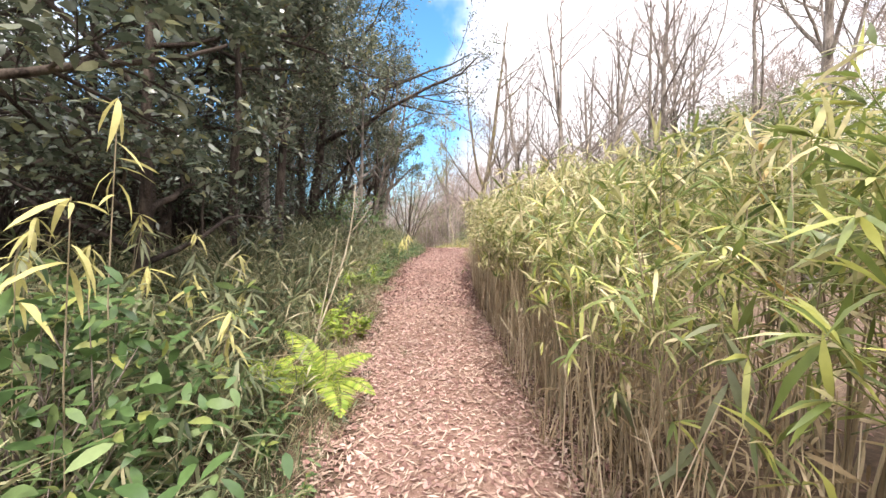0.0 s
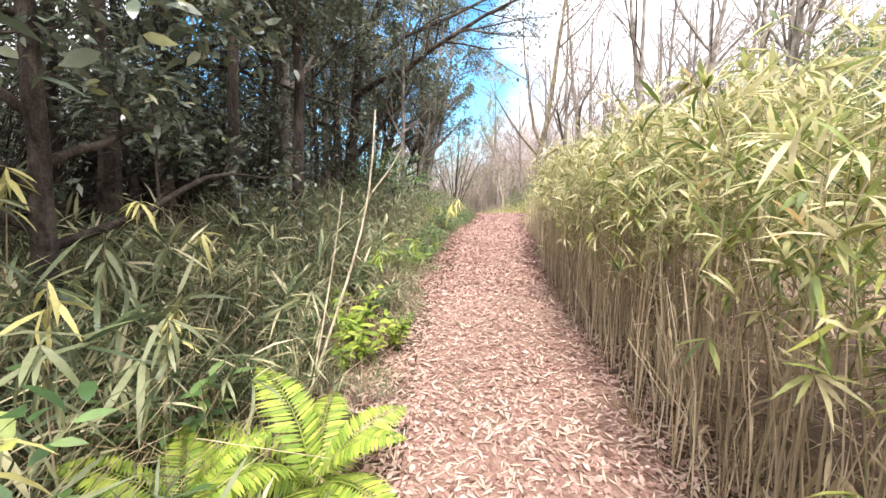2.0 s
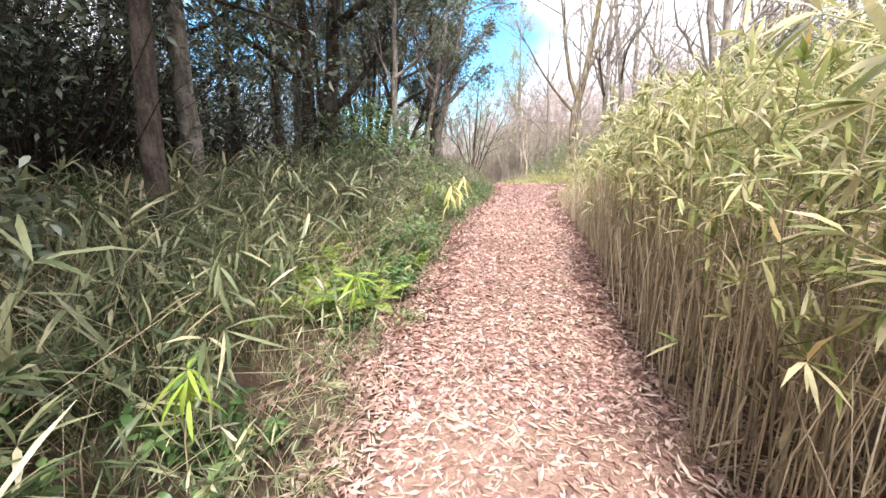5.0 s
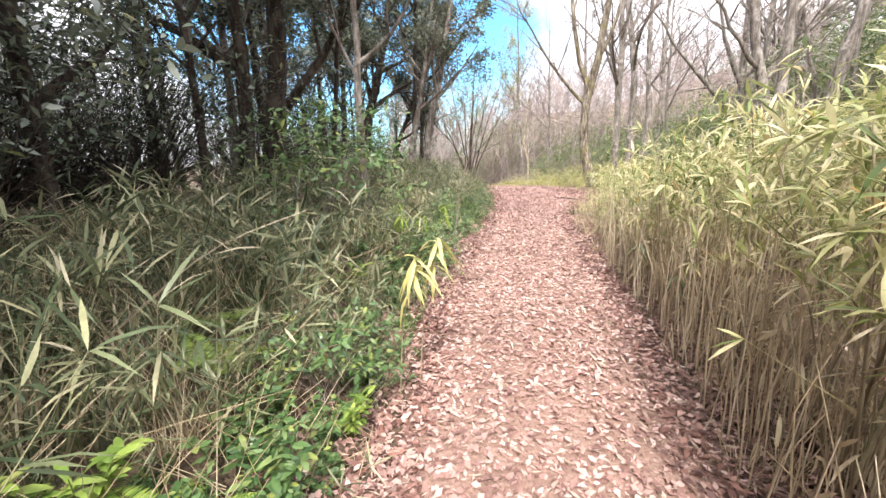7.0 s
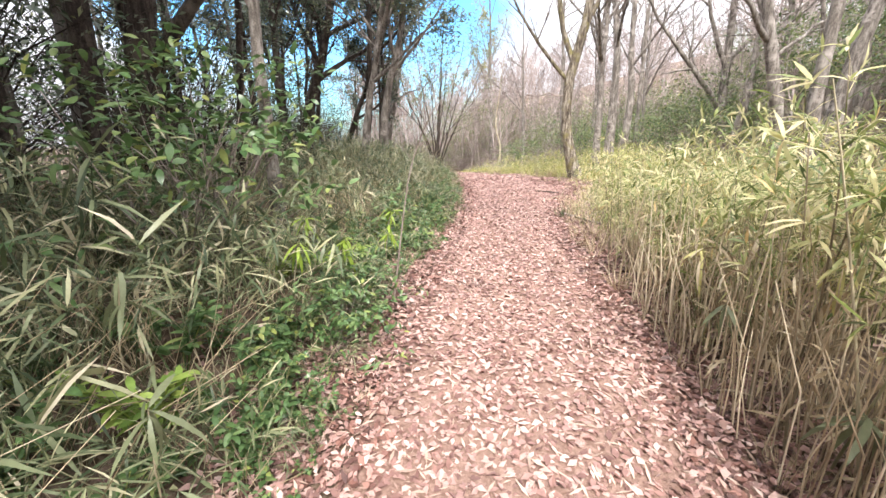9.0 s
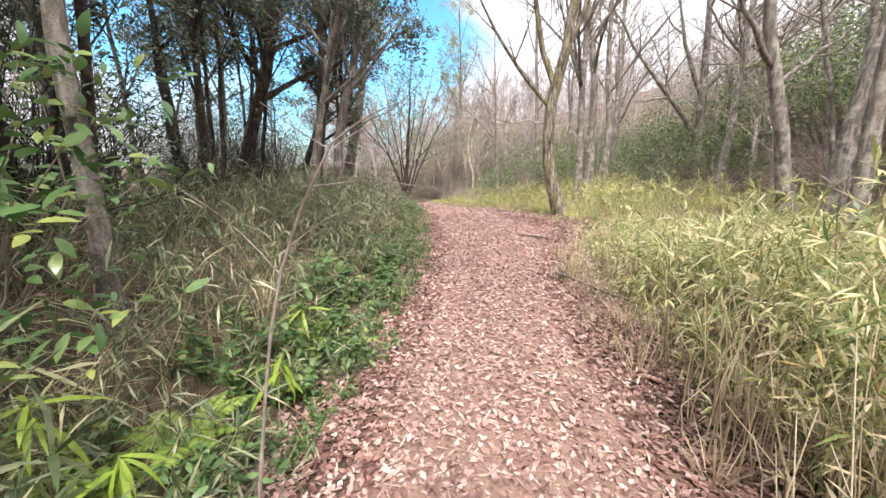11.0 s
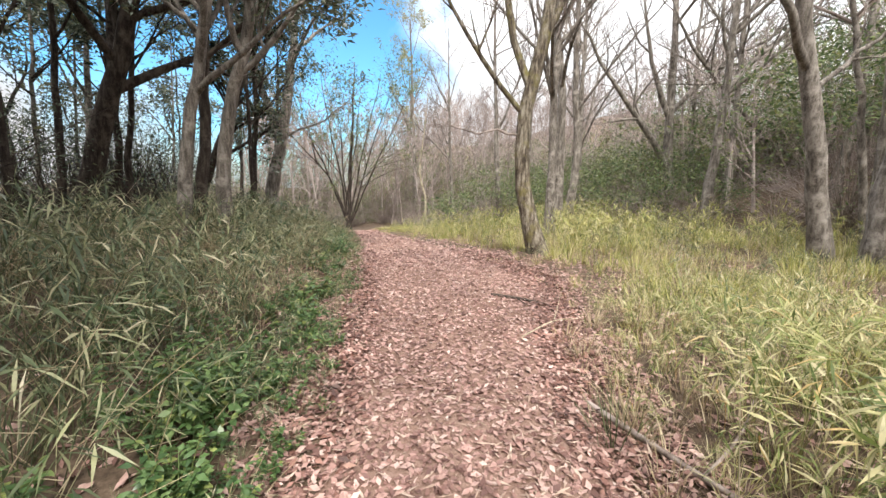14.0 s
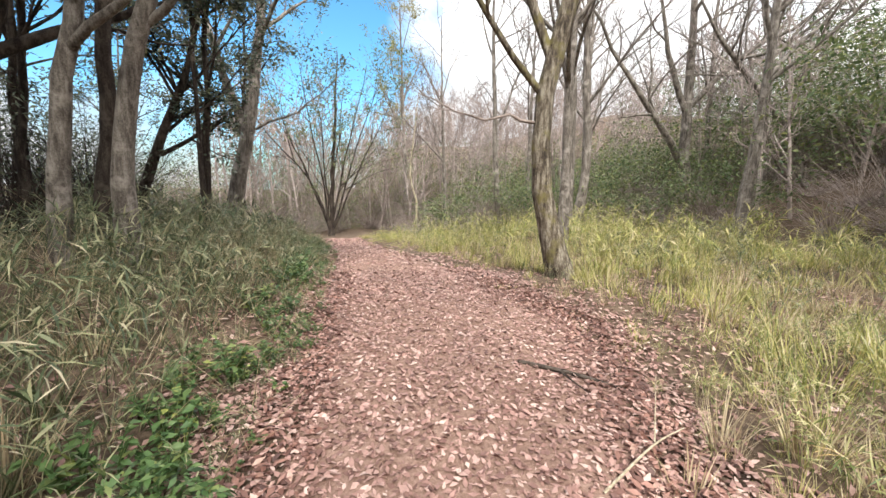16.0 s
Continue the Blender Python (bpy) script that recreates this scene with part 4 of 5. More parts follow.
for i in range(len(x)):
    ob = tagged(new("herb", herb_meshes[i % 6]), "dark green broad-leaved herb among bamboo grass", "herb", "herbs on the bank")
    ob.location, ob.rotation_euler = (x[i], y[i], float(land(x[i], y[i])) - 0.01), (0, 0, ru.uniform(0, 6.28))
    ob.scale = [float(spared(x[i], y[i], swell(d[i], 0.5, 1.35, 0.8))) * ru.uniform(0.6, 1.1)] * 3
x, y, d = bank_places(ru, 330, 8.5, 30.0, 0.0, 0.7, 1.0)
stuff("ground_cover", scattered(smalls, x, y, swell(d, 0.5, 1.2, 0.6) * ru.uniform(0.7, 1.3, len(x)), ru), M_HERB, "low small-leaved green ground cover along the path", "ground cover")


x, y, d = bank_places(ru, 8200, -0.5, 31.0, 0.05, 3.6, 1.2)
m = (y < 12) | (ru.uniform(0, 1, len(y)) < 0.4)
x, y, d = x[m], y[m], d[m]
n = len(x)
z = land(x, y)
a = ru.uniform(0, 6.28, n)
lift = ru.uniform(0.1, 1.0, n)
ln = swell(d, 0.25, 0.85, 1.2) * ru.uniform(0.5, 1.25, n)
way = unit(np.stack([np.cos(a), np.sin(a), lift * 1.6], -1))
foot = np.stack([x, y, z - 0.01], -1) + np.array([0, 0, 1.0]) * (ru.uniform(0, 0.35, n) * swell(d, 0.0, 1.0, 1.0) * (lift < 0.5))[:, None]
q = np.stack([foot, foot + way * ln[:, None]], 1)
stuff("dry_stalks", tubes(q, np.tile([0.0028, 0.0014], (n, 1)), 3), M_STRAW, "thin dry stalks tangled through the undergrowth", "dead stalks")


def meadow_places(rng, n, y0, y1, d0, d1, power=1.0):
    y = rng.uniform(y0, y1, n)
    d = d0 + (d1 - d0) * rng.uniform(0, 1, n) ** power
    return edge_r(y) + d, y, d


x, y, d = meadow_places(ru, 680, 12.8, 20.5, 0.1, 3.2, 0.9)
h = np.interp(y, [13, 15.5, 18, 20.5], [1.7, 1.6, 0.8, 0.4]) * swell(d, 0.45, 1.0, 0.9)
stuff("bamboo_grass", scattered(light_sasas, x, y, h * ru.uniform(0.6, 1.0, len(x)), ru), M_BAMBOO, "yellowing waist-high bamboo grass beside the path", "bamboo grass")
x, y, d = meadow_places(ru, 2300, 16.5, 34.0, -0.2, 8.0, 0.85)
m = np.sin(1.9 * x + 1.2 * np.sin(1.4 * y)) * np.sin(1.6 * y + 0.8 * x) + ru.normal(0, 0.35, len(x)) > -0.25
x, y, d = x[m], y[m], d[m]
stuff("meadow_grass", scattered(fine, x, y, swell(d, 0.35, 1.1, 1.6) * ru.uniform(0.45, 1.5, len(x)), ru), M_MEADOW, "bright yellow-green autumn grass round the bare tree", "grass")
x, y, d = meadow_places(ru, 520, 17.0, 36.0, 0.4, 9.0, 0.8)
stuff("bamboo_grass", scattered(light_sasas, x, y, swell(d, 0.25, 0.75, 2.0) * ru.uniform(0.6, 1.25, len(x)), ru), M_SASA, "short green bamboo grass in the meadow", "bamboo grass")
x, y, d = meadow_places(ru, 340, 22.0, 34.0, 0.5, 8.5, 0.9)
stuff("bamboo_grass", scattered(light_sasas, x, y, swell(d, 0.4, 1.1, 2.5) * ru.uniform(0.6, 1.3, len(x)), ru), M_MEADOW, "knee-high yellow-green bamboo grass at the meadow's far side", "bamboo grass")
x, y, d = meadow_places(ru, 420, 16.5, 31.0, 0.1, 8.0, 0.9)
stuff("straw_tufts", scattered(fine + tufts[:2], x, y, swell(d, 0.4, 0.9, 1.5) * ru.uniform(0.5, 1.3, len(x)), ru), M_STRAW, "straw-coloured dead grass standing in the meadow", "dead grass")
x, y, d = meadow_places(ru, 380, 0.0, 19.0, -0.1, 0.9, 1.0)
stuff("straw_tufts", scattered(fine + tufts[:2], x, y, ru.uniform(0.35, 0.95, len(x)), ru), M_STRAW, "pale dry stalks at the bamboo's foot", "dead grass")

# ---- leaf litter ----
rl = np.random.default_rng(5)


def litter(rng, n, y0, y1, out, length, slim, lift=0.014):
    y = rng.uniform(y0, y1, n)
    a, b = edge_l(y) - out, edge_r(y) + out
    x = a + (b - a) * rng.uniform(0, 1, n)
    ang = rng.uniform(0, 6.28, n)
    pos = np.stack([x, y, land(x, y) + lift + rng.uniform(0, 0.022, n)], -1)
    along = np.stack([np.cos(ang), np.sin(ang), rng.normal(0, 0.22, n)], -1)
    up = unit(np.array([0, 0, 1.0]) + rng.normal(0, 0.28, (n, 3)))
    ln = length * rng.uniform(0.55, 1.35, n)
    return leaves(pos, along, up, ln, ln * slim * rng.uniform(0.8, 1.2, n), rng.uniform(-0.25, 0.3, n), rng.uniform(-0.5, 0.8, n), DIAMOND)


stuff("fallen_leaves", joined([litter(rl, 66000, 8.0, 24.0, 0.4, 0.049, 0.52), litter(rl, 19000, -1, 9.0, 0.25, 0.05, 0.48), litter(rl, 9000, 22.0, 33.0, 0.2, 0.07, 0.5)]),
      M_LITTER, "thick layer of curled pinkish-brown fallen leaves", "leaf litter")
stuff("fallen_bamboo_leaves", joined([litter(rl, 17000, -1, 9.5, 0.3, 0.082, 0.15, 0.018), litter(rl, 4000, 9.0, 18.0, 0.3, 0.082, 0.15, 0.018)]),
      M_LITTER_STRAW, "narrow pale fallen bamboo leaves on the path", "leaf litter")
# darker leaves within half a metre of the edges, more on the right
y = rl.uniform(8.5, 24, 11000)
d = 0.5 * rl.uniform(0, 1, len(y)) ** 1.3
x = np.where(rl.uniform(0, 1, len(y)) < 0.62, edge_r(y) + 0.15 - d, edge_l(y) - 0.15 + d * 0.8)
ang = rl.uniform(0, 6.28, len(x))
stuff("dark_edge_leaves", leaves(np.stack([x, y, land(x, y) + rl.uniform(0.022, 0.042, len(x))], -1), np.stack([np.cos(ang), np.sin(ang), rl.normal(0, 0.25, len(x))], -1),
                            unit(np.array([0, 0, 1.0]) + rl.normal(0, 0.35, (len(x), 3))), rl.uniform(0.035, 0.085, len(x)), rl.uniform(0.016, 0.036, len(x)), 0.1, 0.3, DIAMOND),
      M_LITTER_DARK, "dark red-brown leaves lying along the path's edges", "leaf litter")
x = np.concatenate([rl.uniform(-4.5, 8, 12000), rl.uniform(-1.6, -0.2, 6000), rl.uniform(1.0, 6.5, 15000)])
y = np.concatenate([rl.uniform(-1, 29, 12000), rl.uniform(3, 25, 6000), rl.uniform(13, 27, 15000)])
m = (x < edge_l(y)) | (x > edge_r(y))
x, y = x[m], y[m]
ang = rl.uniform(0, 6.28, len(x))
stuff("fallen_leaves", leaves(np.stack([x, y, land(x, y) + 0.015], -1), np.stack([np.cos(ang), np.sin(ang), rl.normal(0, 0.2, len(x))], -1),
                              unit(np.array([0, 0, 1.0]) + rl.normal(0, 0.3, (len(x), 3))), rl.uniform(0.05, 0.1, len(x)), rl.uniform(0.02, 0.04, len(x)), 0.1, 0.3, DIAMOND),
      M_LITTER, "brown fallen leaves lying under the undergrowth", "leaf litter")

# ---- hillside, shrubs and far woods ----
rf = np.random.default_rng(11)
bushes = [bush_block(rf, 2.0, rf.uniform(0.9, 1.7), 64, 11, 0.1) for _ in range(6)]
brush = [bush_block(rf, 1.0, rf.uniform(0.5, 0.9), 170, 0, 0.01)[0] for _ in range(5)]
thick = [bush_block(rf, 3.4, rf.uniform(1.3, 1.9), 100, 12, 0.1) for _ in range(4)]
bare_far = [far_tree(rf, 1.0 * 8, rf.uniform(-0.08, 0.08), n3=5) for _ in range(6)]
n = 150
x, y = rf.uniform(-10, 20, n), 38.5 + 28 * rf.uniform(0, 1, n) ** 1.2
keep = (np.abs(x + 0.6) > 1.6) | (y > 41)
x, y = x[keep], y[keep]
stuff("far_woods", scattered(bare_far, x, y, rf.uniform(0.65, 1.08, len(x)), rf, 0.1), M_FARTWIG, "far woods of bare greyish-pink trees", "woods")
n = 80
x, y = rf.uniform(10.0, 24, n), rf.uniform(6, 46, n)
keep = x > 10.5 + 0.06 * y
x, y = x[keep], y[keep]
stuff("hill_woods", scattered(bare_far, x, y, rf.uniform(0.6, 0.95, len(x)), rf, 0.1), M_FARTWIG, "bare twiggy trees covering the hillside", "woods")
n = 95
x, y = rf.uniform(9.5, 25, n), rf.uniform(14, 50, n)
keep = x > 9.5 + 0.05 * y
x, y = x[keep], y[keep]
s = rf.uniform(0.6, 1.7, len(x))
seed = int(rf.integers(1e6))
stuff("hill_bush_stems", scattered([b[0] for b in bushes], x, y, s, np.random.default_rng(seed)), M_TWIG, "grey stems of hillside bushes", "bushes")
stuff("hill_bushes", scattered([b[1] for b in bushes], x, y, s, np.random.default_rng(seed)), M_BUSH, "dim green evergreen bushes on the hillside", "bushes")
n = 140
x, y = np.where(np.arange(n) % 5 < 3, rf.uniform(10.8, 23, n), rf.uniform(-13, 12, n)), rf.uniform(16, 44, n)
y = np.where(x < 9.2, 37 + (y - 16) * 0.4, y)
keep = (x > 8.6 + 0.06 * y) | ((y > 36.5) & ((np.abs(x + 0.6) > 1.8) | (y > 41)))
x, y = x[keep], y[keep]
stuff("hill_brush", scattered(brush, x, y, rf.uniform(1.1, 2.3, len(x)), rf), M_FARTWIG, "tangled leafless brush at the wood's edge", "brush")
n = 105
far_side = np.arange(n) % 5 > 2
x = np.where(far_side, rf.uniform(-16, -9.5, n), rf.uniform(-9.5, -4.8, n))
y = np.where(far_side, rf.uniform(5, 42, n), rf.uniform(-1.5, 30, n))
keep = (x < -3.9 - 0.07 * y) & ((y < 15) | (rf.uniform(0, 1, n) < 0.75))
x, y, far_side = np.concatenate([x[keep], rf.uniform(-9.0, -5.4, 24)]), np.concatenate([y[keep], rf.uniform(8.0, 15.0, 24)]), np.concatenate([far_side[keep], np.zeros(24, bool)])
s = np.where(far_side, rf.uniform(0.8, 1.2, len(x)), rf.uniform(0.75, 1.3, len(x)) * np.interp(y, [14, 20], [1.0, 0.85]))
seed = int(rf.integers(1e6))
stuff("understorey_stems", scattered([b[0] for b in thick], x, y, s, np.random.default_rng(seed)), M_BARK_DARK, "dark stems of the wood's understorey", "bushes")
uv, uf = scattered([b[1] for b in thick], x, y, s, np.random.default_rng(seed))
uf = [f[uv[f][:, :, 0].max(axis=1) < -2.7 - 0.03 * uv[f][:, :, 1].mean(axis=1)] for f in uf]
stuff("understorey", (uv, uf), M_EVERGREEN, "dense dark evergreen bushes under the trees", "bushes")
n = 70
x, y = np.concatenate([rf.uniform(-22, 12, n), rf.uniform(-6, 7, 16)]), np.concatenate([rf.uniform(37.5, 50, n), rf.uniform(41, 46, 16)])
keep = (np.abs(x + 0.6) > 1.8) | (y > 40.5)
x, y = x[keep], y[keep]
stuff("bend_brush", scattered(brush, x, y, rf.uniform(1.8, 4.2, len(x)), rf), M_TWIG, "dark leafless brush closing the view at the bend", "brush")
n = 40
x, y = np.linspace(-26, 15, n) + rf.normal(0, 0.4, n), rf.uniform(45, 51, n)
s = rf.uniform(1.1, 1.6, n)
seed = int(rf.integers(1e6))
stuff("thicket_stems", scattered([b[0] for b in thick], x, y, s, np.random.default_rng(seed)), M_TWIG, "stems of a distant thicket", "bushes")
stuff("thicket", scattered([b[1] for b in thick], x, y, s, np.random.default_rng(seed)), M_BUSH, "dense distant thicket of dull green bushes", "bushes")
n = 40
x, y = rf.uniform(-20, 13, n), rf.uniform(38.5, 46, n)
keep = (np.abs(x + 0.6) > 1.8) | (y > 41)
x, y = x[keep], y[keep]
s = rf.uniform(0.5, 1.4, len(x))
seed = int(rf.integers(1e6))
stuff("far_bush_stems", scattered([b[0] for b in bushes], x, y, s, np.random.default_rng(seed)), M_TWIG, "stems of low bushes beyond the bend", "bushes")
stuff("far_bushes", scattered([b[1] for b in bushes], x, y, s, np.random.default_rng(seed)), M_BUSH, "low green bushes beyond the path's bend", "bushes")


def shrub(x, y, h, wide, leaf_m, label, rng, tips=70, per=16, leaf=0.08):
    w, l = bush_block(rng, h, wide, tips, per, leaf, OVAL if y < 16 else DIAMOND)
    ob = thing("shrub", (x, y, float(land(x, y)) - 0.03), label, "shrub")
    soft_part("twig_mass", mesh_of("twig_mass", *w, M_TWIG), ob)
    soft_part("foliage", mesh_of("foliage", *l, leaf_m), ob)
    return ob


rs = np.random.default_rng(3)
for x, y, h, w in ((4.2, 33.0, 2.6, 1.6), (5.6, 34.5, 3.0, 1.8), (2.9, 35.5, 1.8, 1.2), (8.4, 33.0, 2.6, 1.7), (9.6, 31.0, 3.0, 1.8), (10.9, 29.0, 2.6, 1.6), (8.2, 36.0, 3.2, 2.0), (6.8, 33.6, 2.0, 1.4)):
    shrub(x, y, h, w, M_BUSH, "rounded green evergreen shrub at the meadow's end", rs, 110, 18, 0.11)
shrub(-2.95, 14.4, 1.9, 0.55, M_HERB, "upright dark green broad-leaved shrub on the bank", rs, 60, 14, 0.11)
shrub(-2.75, 13.5, 1.75, 0.6, M_HERB, "dark glossy broad-leaved shrub beside the path", rs, 50, 14, 0.10)
shrub(-1.55, 2.3, 1.0, 0.5, M_HERB, "broad-leaved shrub with large glossy leaves", rs, 60, 12, 0.1)
for x, y, h, w in ((-1.45, 10.5, 0.6, 0.3), (-1.25, 12.7, 0.5, 0.32), (-1.3, 13.3, 0.55, 0.35), (-1.0, 15.2, 0.42, 0.3), (-0.95, 16.4, 0.36, 0.3), (-1.25, 17.5, 0.42, 0.36), (-0.8, 18.6, 0.34, 0.28), (-1.7, 18.2, 0.5, 0.35)):
    shrub(x, y, h, w, M_HERB, "low dark green small-leaved shrub by the path", rs, 60, 12, 0.055)
shrub(-1.9, 3.0, 1.3, 0.5, M_HERB, "grey-green broad-leaved shrub among bamboo grass", rs, 60, 12, 0.1)


shrub(9.0, 13.0, 4.9, 2.2, M_BUSH, "tall rounded evergreen shrub behind the bamboo", rs, 170, 20, 0.15)
shrub(11.5, 24.0, 5.2, 1.8, M_BUSH, "tall dark evergreen shrub at the hill's foot", rs, 190, 20, 0.15)
shrub(15.5, 30.5, 4.2, 2.2, M_BUSH, "broad evergreen shrub on the hillside", rs, 150, 18, 0.16)
shrub(17.5, 26.5, 4.6, 2.4, M_BUSH, "broad evergreen shrub on the hillside", rs, 150, 18, 0.16)
shrub(13.0, 36.5, 3.6, 2.0, M_BUSH, "broad evergreen shrub on the hillside", rs, 130, 18, 0.15)

for x, y, h, w in ((14.0, 22.0, 5.2, 2.2), (16.5, 34.0, 5.6, 2.4), (19.0, 31.0, 6.2, 2.6), (13.2, 18.5, 4.8, 2.0), (20.0, 24.5, 6.2, 2.6), (14.8, 40.0, 5.0, 2.4),
                   (12.4, 33.5, 4.2, 1.7), (17.8, 37.0, 6.0, 2.4), (21.5, 35.0, 6.0, 2.6), (16.0, 27.0, 5.0, 1.9), (22.5, 29.0, 6.0, 2.6), (17.6, 21.0, 5.4, 2.2), (11.4, 39.5, 4.0, 1.8), (8.8, 42.0, 3.6, 1.8), (15.2, 16.0, 5.0, 2.2)):
    shrub(x, y, h, w, M_BUSH, "tall dull green evergreen on the wooded hillside", rs, 160, 20, 0.16)

# ---- ferns ----
def frond(rng, length):
    n = 34
    u = np.linspace(0, 1, n)
    p = np.stack([np.zeros(n), u * length * 0.85, length * (0.75 * u - 0.62 * u ** 2)], -1)
    blocks = [tubes(p[None], np.linspace(0.0028, 0.0008, n)[None], 4)]
    t = unit(np.gradient(p, axis=0))
    ln = length * 0.2 * np.sin(np.pi * np.clip(u * 0.86 + 0.12, 0, 1)) ** 0.8
    for s in (-1, 1):
        along = unit(np.array([s, 0, 0.0]) + 0.35 * t + rng.normal(0, 0.04, (n, 3)))
        blocks.append(leaves(p[2:], along[2:], np.cross(t, np.array([1.0, 0, 0]))[2:] * -1, ln[2:], length * 0.027, 0.2, 0.15))
    return joined(blocks)


FROND_M = {m: [mesh_of("frond", *frond(rs, l), m) for l in (0.42, 0.5, 0.58)] for m in (M_FERN, M_FERN_DEEP)}


def fern(x, y, size, n, rng, label, green):
    ob = thing("fern", (x, y, float(land(x, y)) + 0.03), label, "fern", "ferns on the bank")
    for i in range(n):
        f = part("frond", FROND_M[green][i % 3], ob)
        f.rotation_euler = (rng.uniform(0.0, 0.55), rng.uniform(-0.2, 0.2), 6.28 * i / n + rng.uniform(-0.3, 0.3))
        f.scale = [size * rng.uniform(0.8, 1.15)] * 3
    return ob


for k, (x, y, s) in enumerate(FERNS):
    fern(x, y, s, int(rs.integers(7, 11)), rs, "bright yellow-green fern with arching fronds" if k < 2 else "fresh green fern among bamboo grass", M_FERN if k < 2 else M_FERN_DEEP)
bright_meshes = [mesh_of("leafy_plant", *herb(rs, 0.46, 9, 0.105, 0.34, OVAL, 7), m) for m in (M_FERN, M_FERN, M_HERB, M_FERN_DEEP)]
for k, (x, y, s) in enumerate(BRIGHT):
    ob = tagged(new("leafy_plant", bright_meshes[k % 2 if k < 4 else 2 + k % 2]), "bright green plant with drooping pointed leaves on the bank" if k < 4 else "green plant with drooping pointed leaves among ferns", "plant", "leafy plants on the bank")
    ob.location, ob.rotation_euler, ob.scale = (x, y, float(land(x, y)) - 0.01), (0, 0, rs.uniform(0, 6.28)), (s, s, s)

# ---- single bamboo-grass plants with large leaves ----
BIG_LEAF = {}
for key, mat in (("green", M_SASA), ("yellow", M_SASA_YELLOW), ("fresh", M_FERN)):
    BIG_LEAF[key] = [mesh_of("leaf", *leaves(np.zeros((1, 3)), np.array([[0, 1.0, 0.15]]), np.array([[0, 0, 1.0]]), 0.23, w, dr, 0.3, OVAL), mat) for w, dr in ((0.03, 0.25), (0.026, 0.5), (0.033, 0.8))]


def sasa_plant(x, y, h, key, n, rng, label, lean=(0.15, 0.0)):
    zb = float(land(x, y)) - 0.01
    ob = thing("bamboo_grass_plant", (x, y, zb), label, "bamboo grass", "large-leaved bamboo grass")
    top = np.array([lean[0] * h, lean[1] * h, h])
    q = np.stack([np.zeros(3), top * np.array([0.3, 0.3, 0.55]), top])
    part("stem", mesh_of("stem", *tubes(q[None], np.array([[0.004, 0.0035, 0.002]]), 5), M_CULM), ob)
    for i in range(n):
        f = part("leaf", BIG_LEAF[key][i % 3], ob)
        f.location = top * (1 - 0.22 * rng.uniform(0, 1) ** 2)
        f.rotation_euler = (rng.uniform(-1.15, 0.1), rng.uniform(-0.4, 0.4), 6.28 * i / n + rng.uniform(-0.3, 0.3))
        f.scale = [rng.uniform(0.6, 0.98)] * 3
    return ob


sasa_plant(-1.0, 10.62, 0.98, "yellow", 24, rs, "pale yellow drooping bamboo-grass fan by the path")
sasa_plant(-0.9, 10.8, 1.04, "yellow", 20, rs, "yellowed bamboo-grass fan leaning over the path")
for x, y, h, key in ((-1.6, 2.7, 1.55, "yellow"), (-1.75, 3.1, 1.95, "yellow"), (-1.5, 3.6, 0.9, "yellow"), (-1.3, 3.4, 0.75, "green"), (-1.7, 4.0, 0.95, "green"), 
                     (-1.9, 5.5, 1.0, "green"), (-2.2, 4.4, 1.0, "yellow"), (-2.5, 5.0, 1.05, "green"), (-1.95, 4.7, 0.8, "yellow"), (-2.7, 4.1, 1.1, "yellow"), (-2.1, 3.6, 1.0, "green"), (-2.9, 5.6, 1.1, "yellow"), (-2.0, 2.9, 1.25, "yellow"), (-2.3, 3.2, 1.2, "green"), (-2.6, 3.5, 1.3, "yellow"), (-2.2, 3.9, 1.1, "yellow"), (-1.8, 3.4, 1.0, "green"), (-2.8, 4.6, 1.25, "green"), (-1.75, 4.5, 0.85, "green"),
                     (-2.4, 5.6, 1.0, "yellow"), (-3.0, 4.9, 1.3, "yellow"),  (-1.5, 7.2, 0.7, "fresh"), (-1.3, 8.4, 0.6, "fresh"), (-1.8, 7.8, 0.8, "green"), (-1.45, 11.5, 0.6, "green"), (-1.9, 11.9, 0.8, "green"),
                     (-1.6, 13.0, 0.6, "fresh"), (-1.4, 13.5, 0.5, "fresh"), (-1.75, 13.6, 0.6, "fresh"), (-1.2, 14.3, 0.45, "fresh"), (0.95, 2.3, 1.3, "green"), (0.98, 2.6, 0.8, "green"),
                     (1.0, 3.4, 0.7, "green"), (0.92, 1.9, 1.0, "yellow"), (1.15, 12.6, 0.55, "green"), (1.3, 13.2, 0.7, "yellow"), (1.35, 12.2, 0.9, "yellow"), (1.2, 11.8, 0.4, "green"),
                     (-1.5, 15.4, 0.6, "green"), (-1.3, 14.9, 0.5, "fresh")):
    sasa_plant(x, y, h, key, int(rs.integers(11, 17)), rs, {"yellow": "yellowing bamboo-grass plant with long drooping leaves", "green": "grey-green bamboo-grass plant with long leaves",
               "fresh": "fresh green bamboo-grass plant with long leaves"}[key], (0.12 if x < 0 else -0.12, rs.uniform(-0.1, 0.1)))


# ---- saplings, stalks and fallen sticks ----
def stalk(name, label, category, line, r, limbs, m=M_STEM):
    base = np.array(line[0], float)
    ob = thing(name, base, label, category)
    p = polyline(line, 9) - base
    part("stem", mesh_of("stem", *tubes(p[None], (r * np.linspace(1, 0.45, 9))[None], 8), m, True), ob)
    for lp, lr in limbs:
        q = polyline(lp, 6) - base
        part("branch", mesh_of("branch", *tubes(q[None], (lr * np.linspace(1, 0.3, 6))[None], 6), m, True), ob)
    return ob


def g(x, y, dz=0.0):
    return (x, y, float(land(x, y)) + dz)


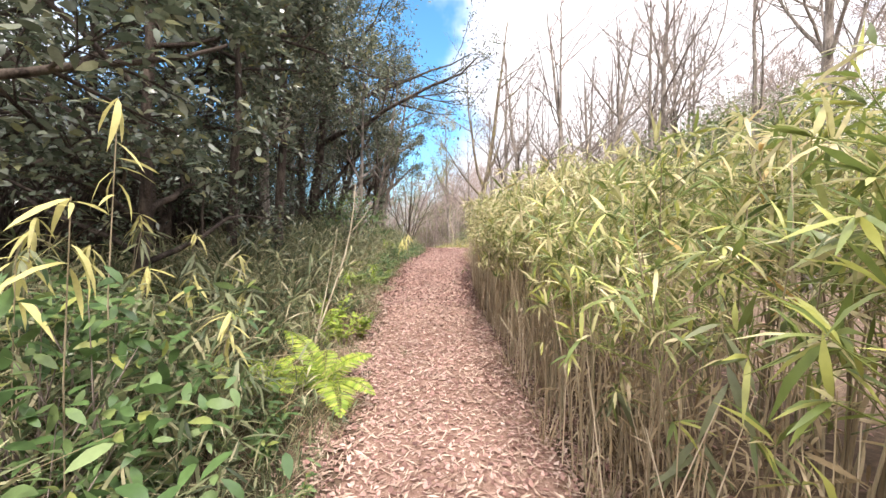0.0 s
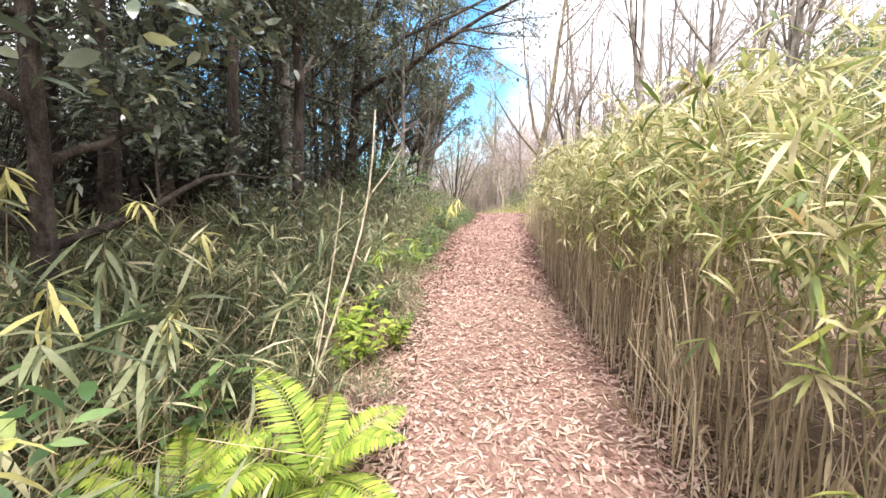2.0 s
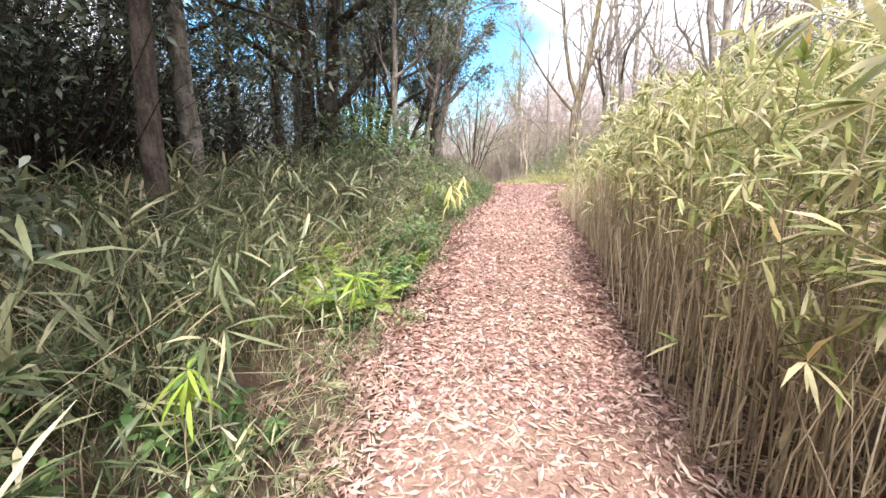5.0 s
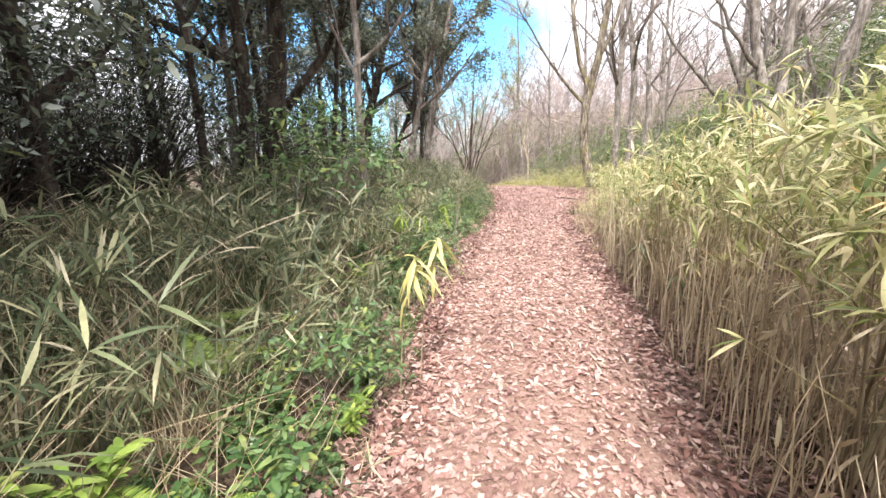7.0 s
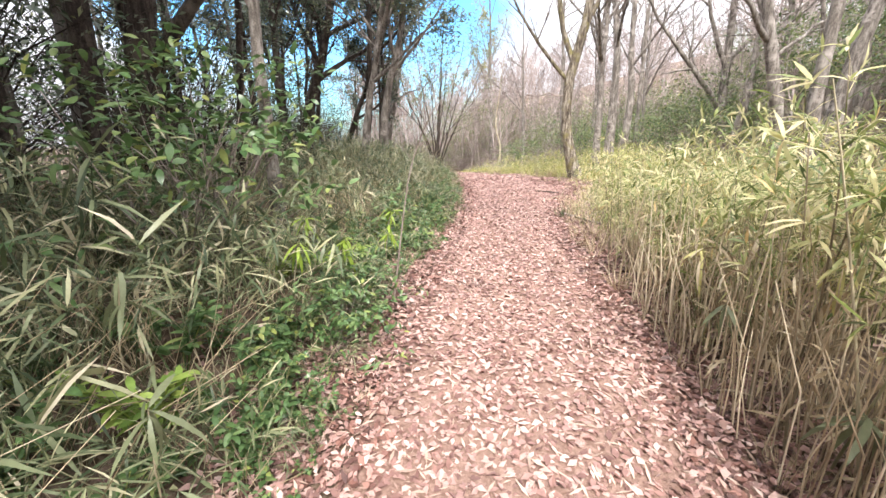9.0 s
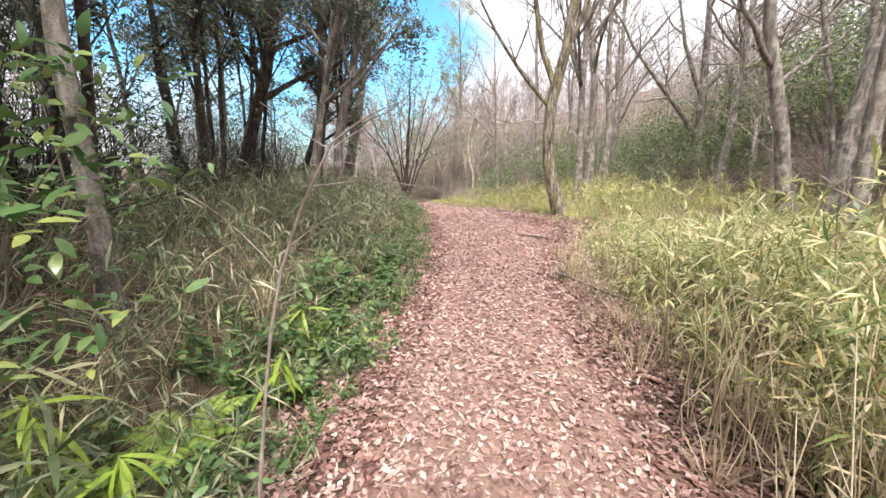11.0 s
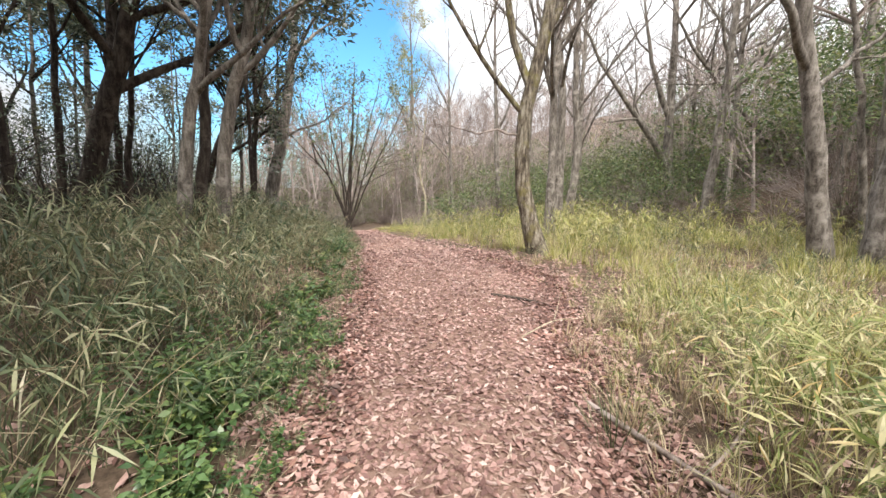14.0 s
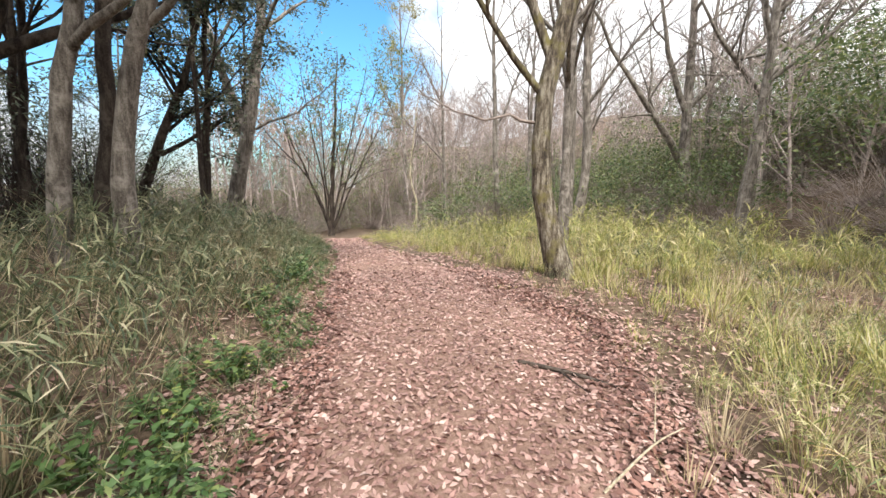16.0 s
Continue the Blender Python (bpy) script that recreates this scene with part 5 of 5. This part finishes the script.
stalk("sapling", "thin pale leafless sapling with one forked branch", "sapling", [g(-1.48, 5.34, -0.02), (-1.2, 5.34, 0.42), (-1.07, 5.34, 0.78), (-0.99, 5.34, 1.08), (-0.98, 5.34, 1.26), (-0.96, 5.34, 1.55)], 0.011,
      [([(-0.99, 5.34, 1.07), (-0.88, 5.34, 1.2), (-0.81, 5.34, 1.32)], 0.006)])
stalk("dead_stalk", "thin dead stalk standing in bamboo grass", "stalk", [g(-1.38, 5.1, -0.02), (-1.17, 5.1, 0.63), (-1.12, 5.1, 0.9), (-1.09, 5.1, 1.09)], 0.007, [])
stalk("dead_stalk", "long thin dead shoot lying across bamboo grass", "stalk", [g(-2.6, 10.2, 0.35), (-2.0, 10.4, 0.95), (-1.5, 10.6, 1.12)], 0.006, [])
stalk("fallen_branch", "weathered grey branch lying along the path's edge", "branch", [g(1.3, 17.6, 0.02), g(1.5, 16.8, 0.05), g(1.75, 16.2, 0.02), g(2.1, 15.7, 0.03)], 0.022,
      [([g(1.5, 16.8, 0.05), g(1.8, 16.9, 0.12), g(2.05, 17.1, 0.2)], 0.01)], M_TWIG)
stalk("fallen_branch", "dark crooked stick lying on the leaves", "branch", [g(1.25, 20.1, 0.02), g(1.6, 19.8, 0.05), g(2.0, 19.5, 0.02)], 0.022, [([g(1.5, 19.9, 0.04), g(1.55, 19.5, 0.06)], 0.01)], M_BARK_DARK)
stalk("fallen_branch", "thin forked twig at the path's edge", "branch", [g(1.2, 18.7, 0.02), g(1.6, 18.9, 0.12), g(1.95, 19.1, 0.06)], 0.008, [([g(1.6, 18.9, 0.12), g(1.8, 19.2, 0.35)], 0.005)], M_STEM)
stalk("leafless_shrub", "bare reddish shrub with long arching twigs", "shrub", [g(-0.98, 13.48, -0.02), (-0.82, 13.52, 1.15), (-0.77, 13.52, 1.33), (-0.68, 13.52, 1.50), (-0.61, 13.52, 1.59)], 0.008,
      [([(-0.61, 13.52, 1.59), (-0.52, 13.52, 1.66), (-0.42, 13.52, 1.70)], 0.0035), ([(-0.70, 13.52, 1.47), (-0.61, 13.64, 1.49), (-0.42, 13.77, 1.48), (-0.05, 13.95, 1.36)], 0.0024),
       ([(-0.67, 13.52, 1.53), (-0.63, 13.64, 1.56), (-0.54, 13.70, 1.52), (-0.42, 13.77, 1.49)], 0.002), ([(-0.68, 13.52, 1.50), (-0.70, 13.52, 1.62), (-0.74, 13.52, 1.71)], 0.0024),
       ([(-0.62, 13.52, 1.58), (-0.72, 13.58, 1.63), (-0.82, 13.58, 1.71)], 0.0024), ([(-0.61, 13.55, 1.58), (-0.54, 13.70, 1.66), (-0.45, 13.83, 1.69)], 0.002),
       ([(-0.78, 13.52, 1.27), (-0.70, 13.64, 1.35), (-0.58, 13.77, 1.40)], 0.0024), ([(-0.79, 13.52, 1.21), (-0.92, 13.55, 1.36), (-1.10, 13.58, 1.47)], 0.0024)], M_TWIG)
# small green tufts on the path
for x, y, s in ((-0.45, 5.75, 0.5), (0.55, 11.6, 0.35), (0.35, 9.9, 0.4), (-0.3, 18.6, 0.3), (1.45, 15.1, 0.55), (1.25, 14.2, 0.4), (-0.6, 8.3, 0.4), (0.6, 10.9, 0.3), (1.28, 17.2, 1.15), (1.4, 17.35, 1.0), (0.75, 8.6, 0.6), (0.45, 7.9, 0.35)):
    ob = tagged(new("grass_tuft", mesh_of("grass_tuft", *fine[int(s * 10) % 6], M_GRASS)), "small green grass tuft growing through fallen leaves", "grass", "grass tufts on the path")
    ob.location, ob.scale = g(x, y), (s, s, s)
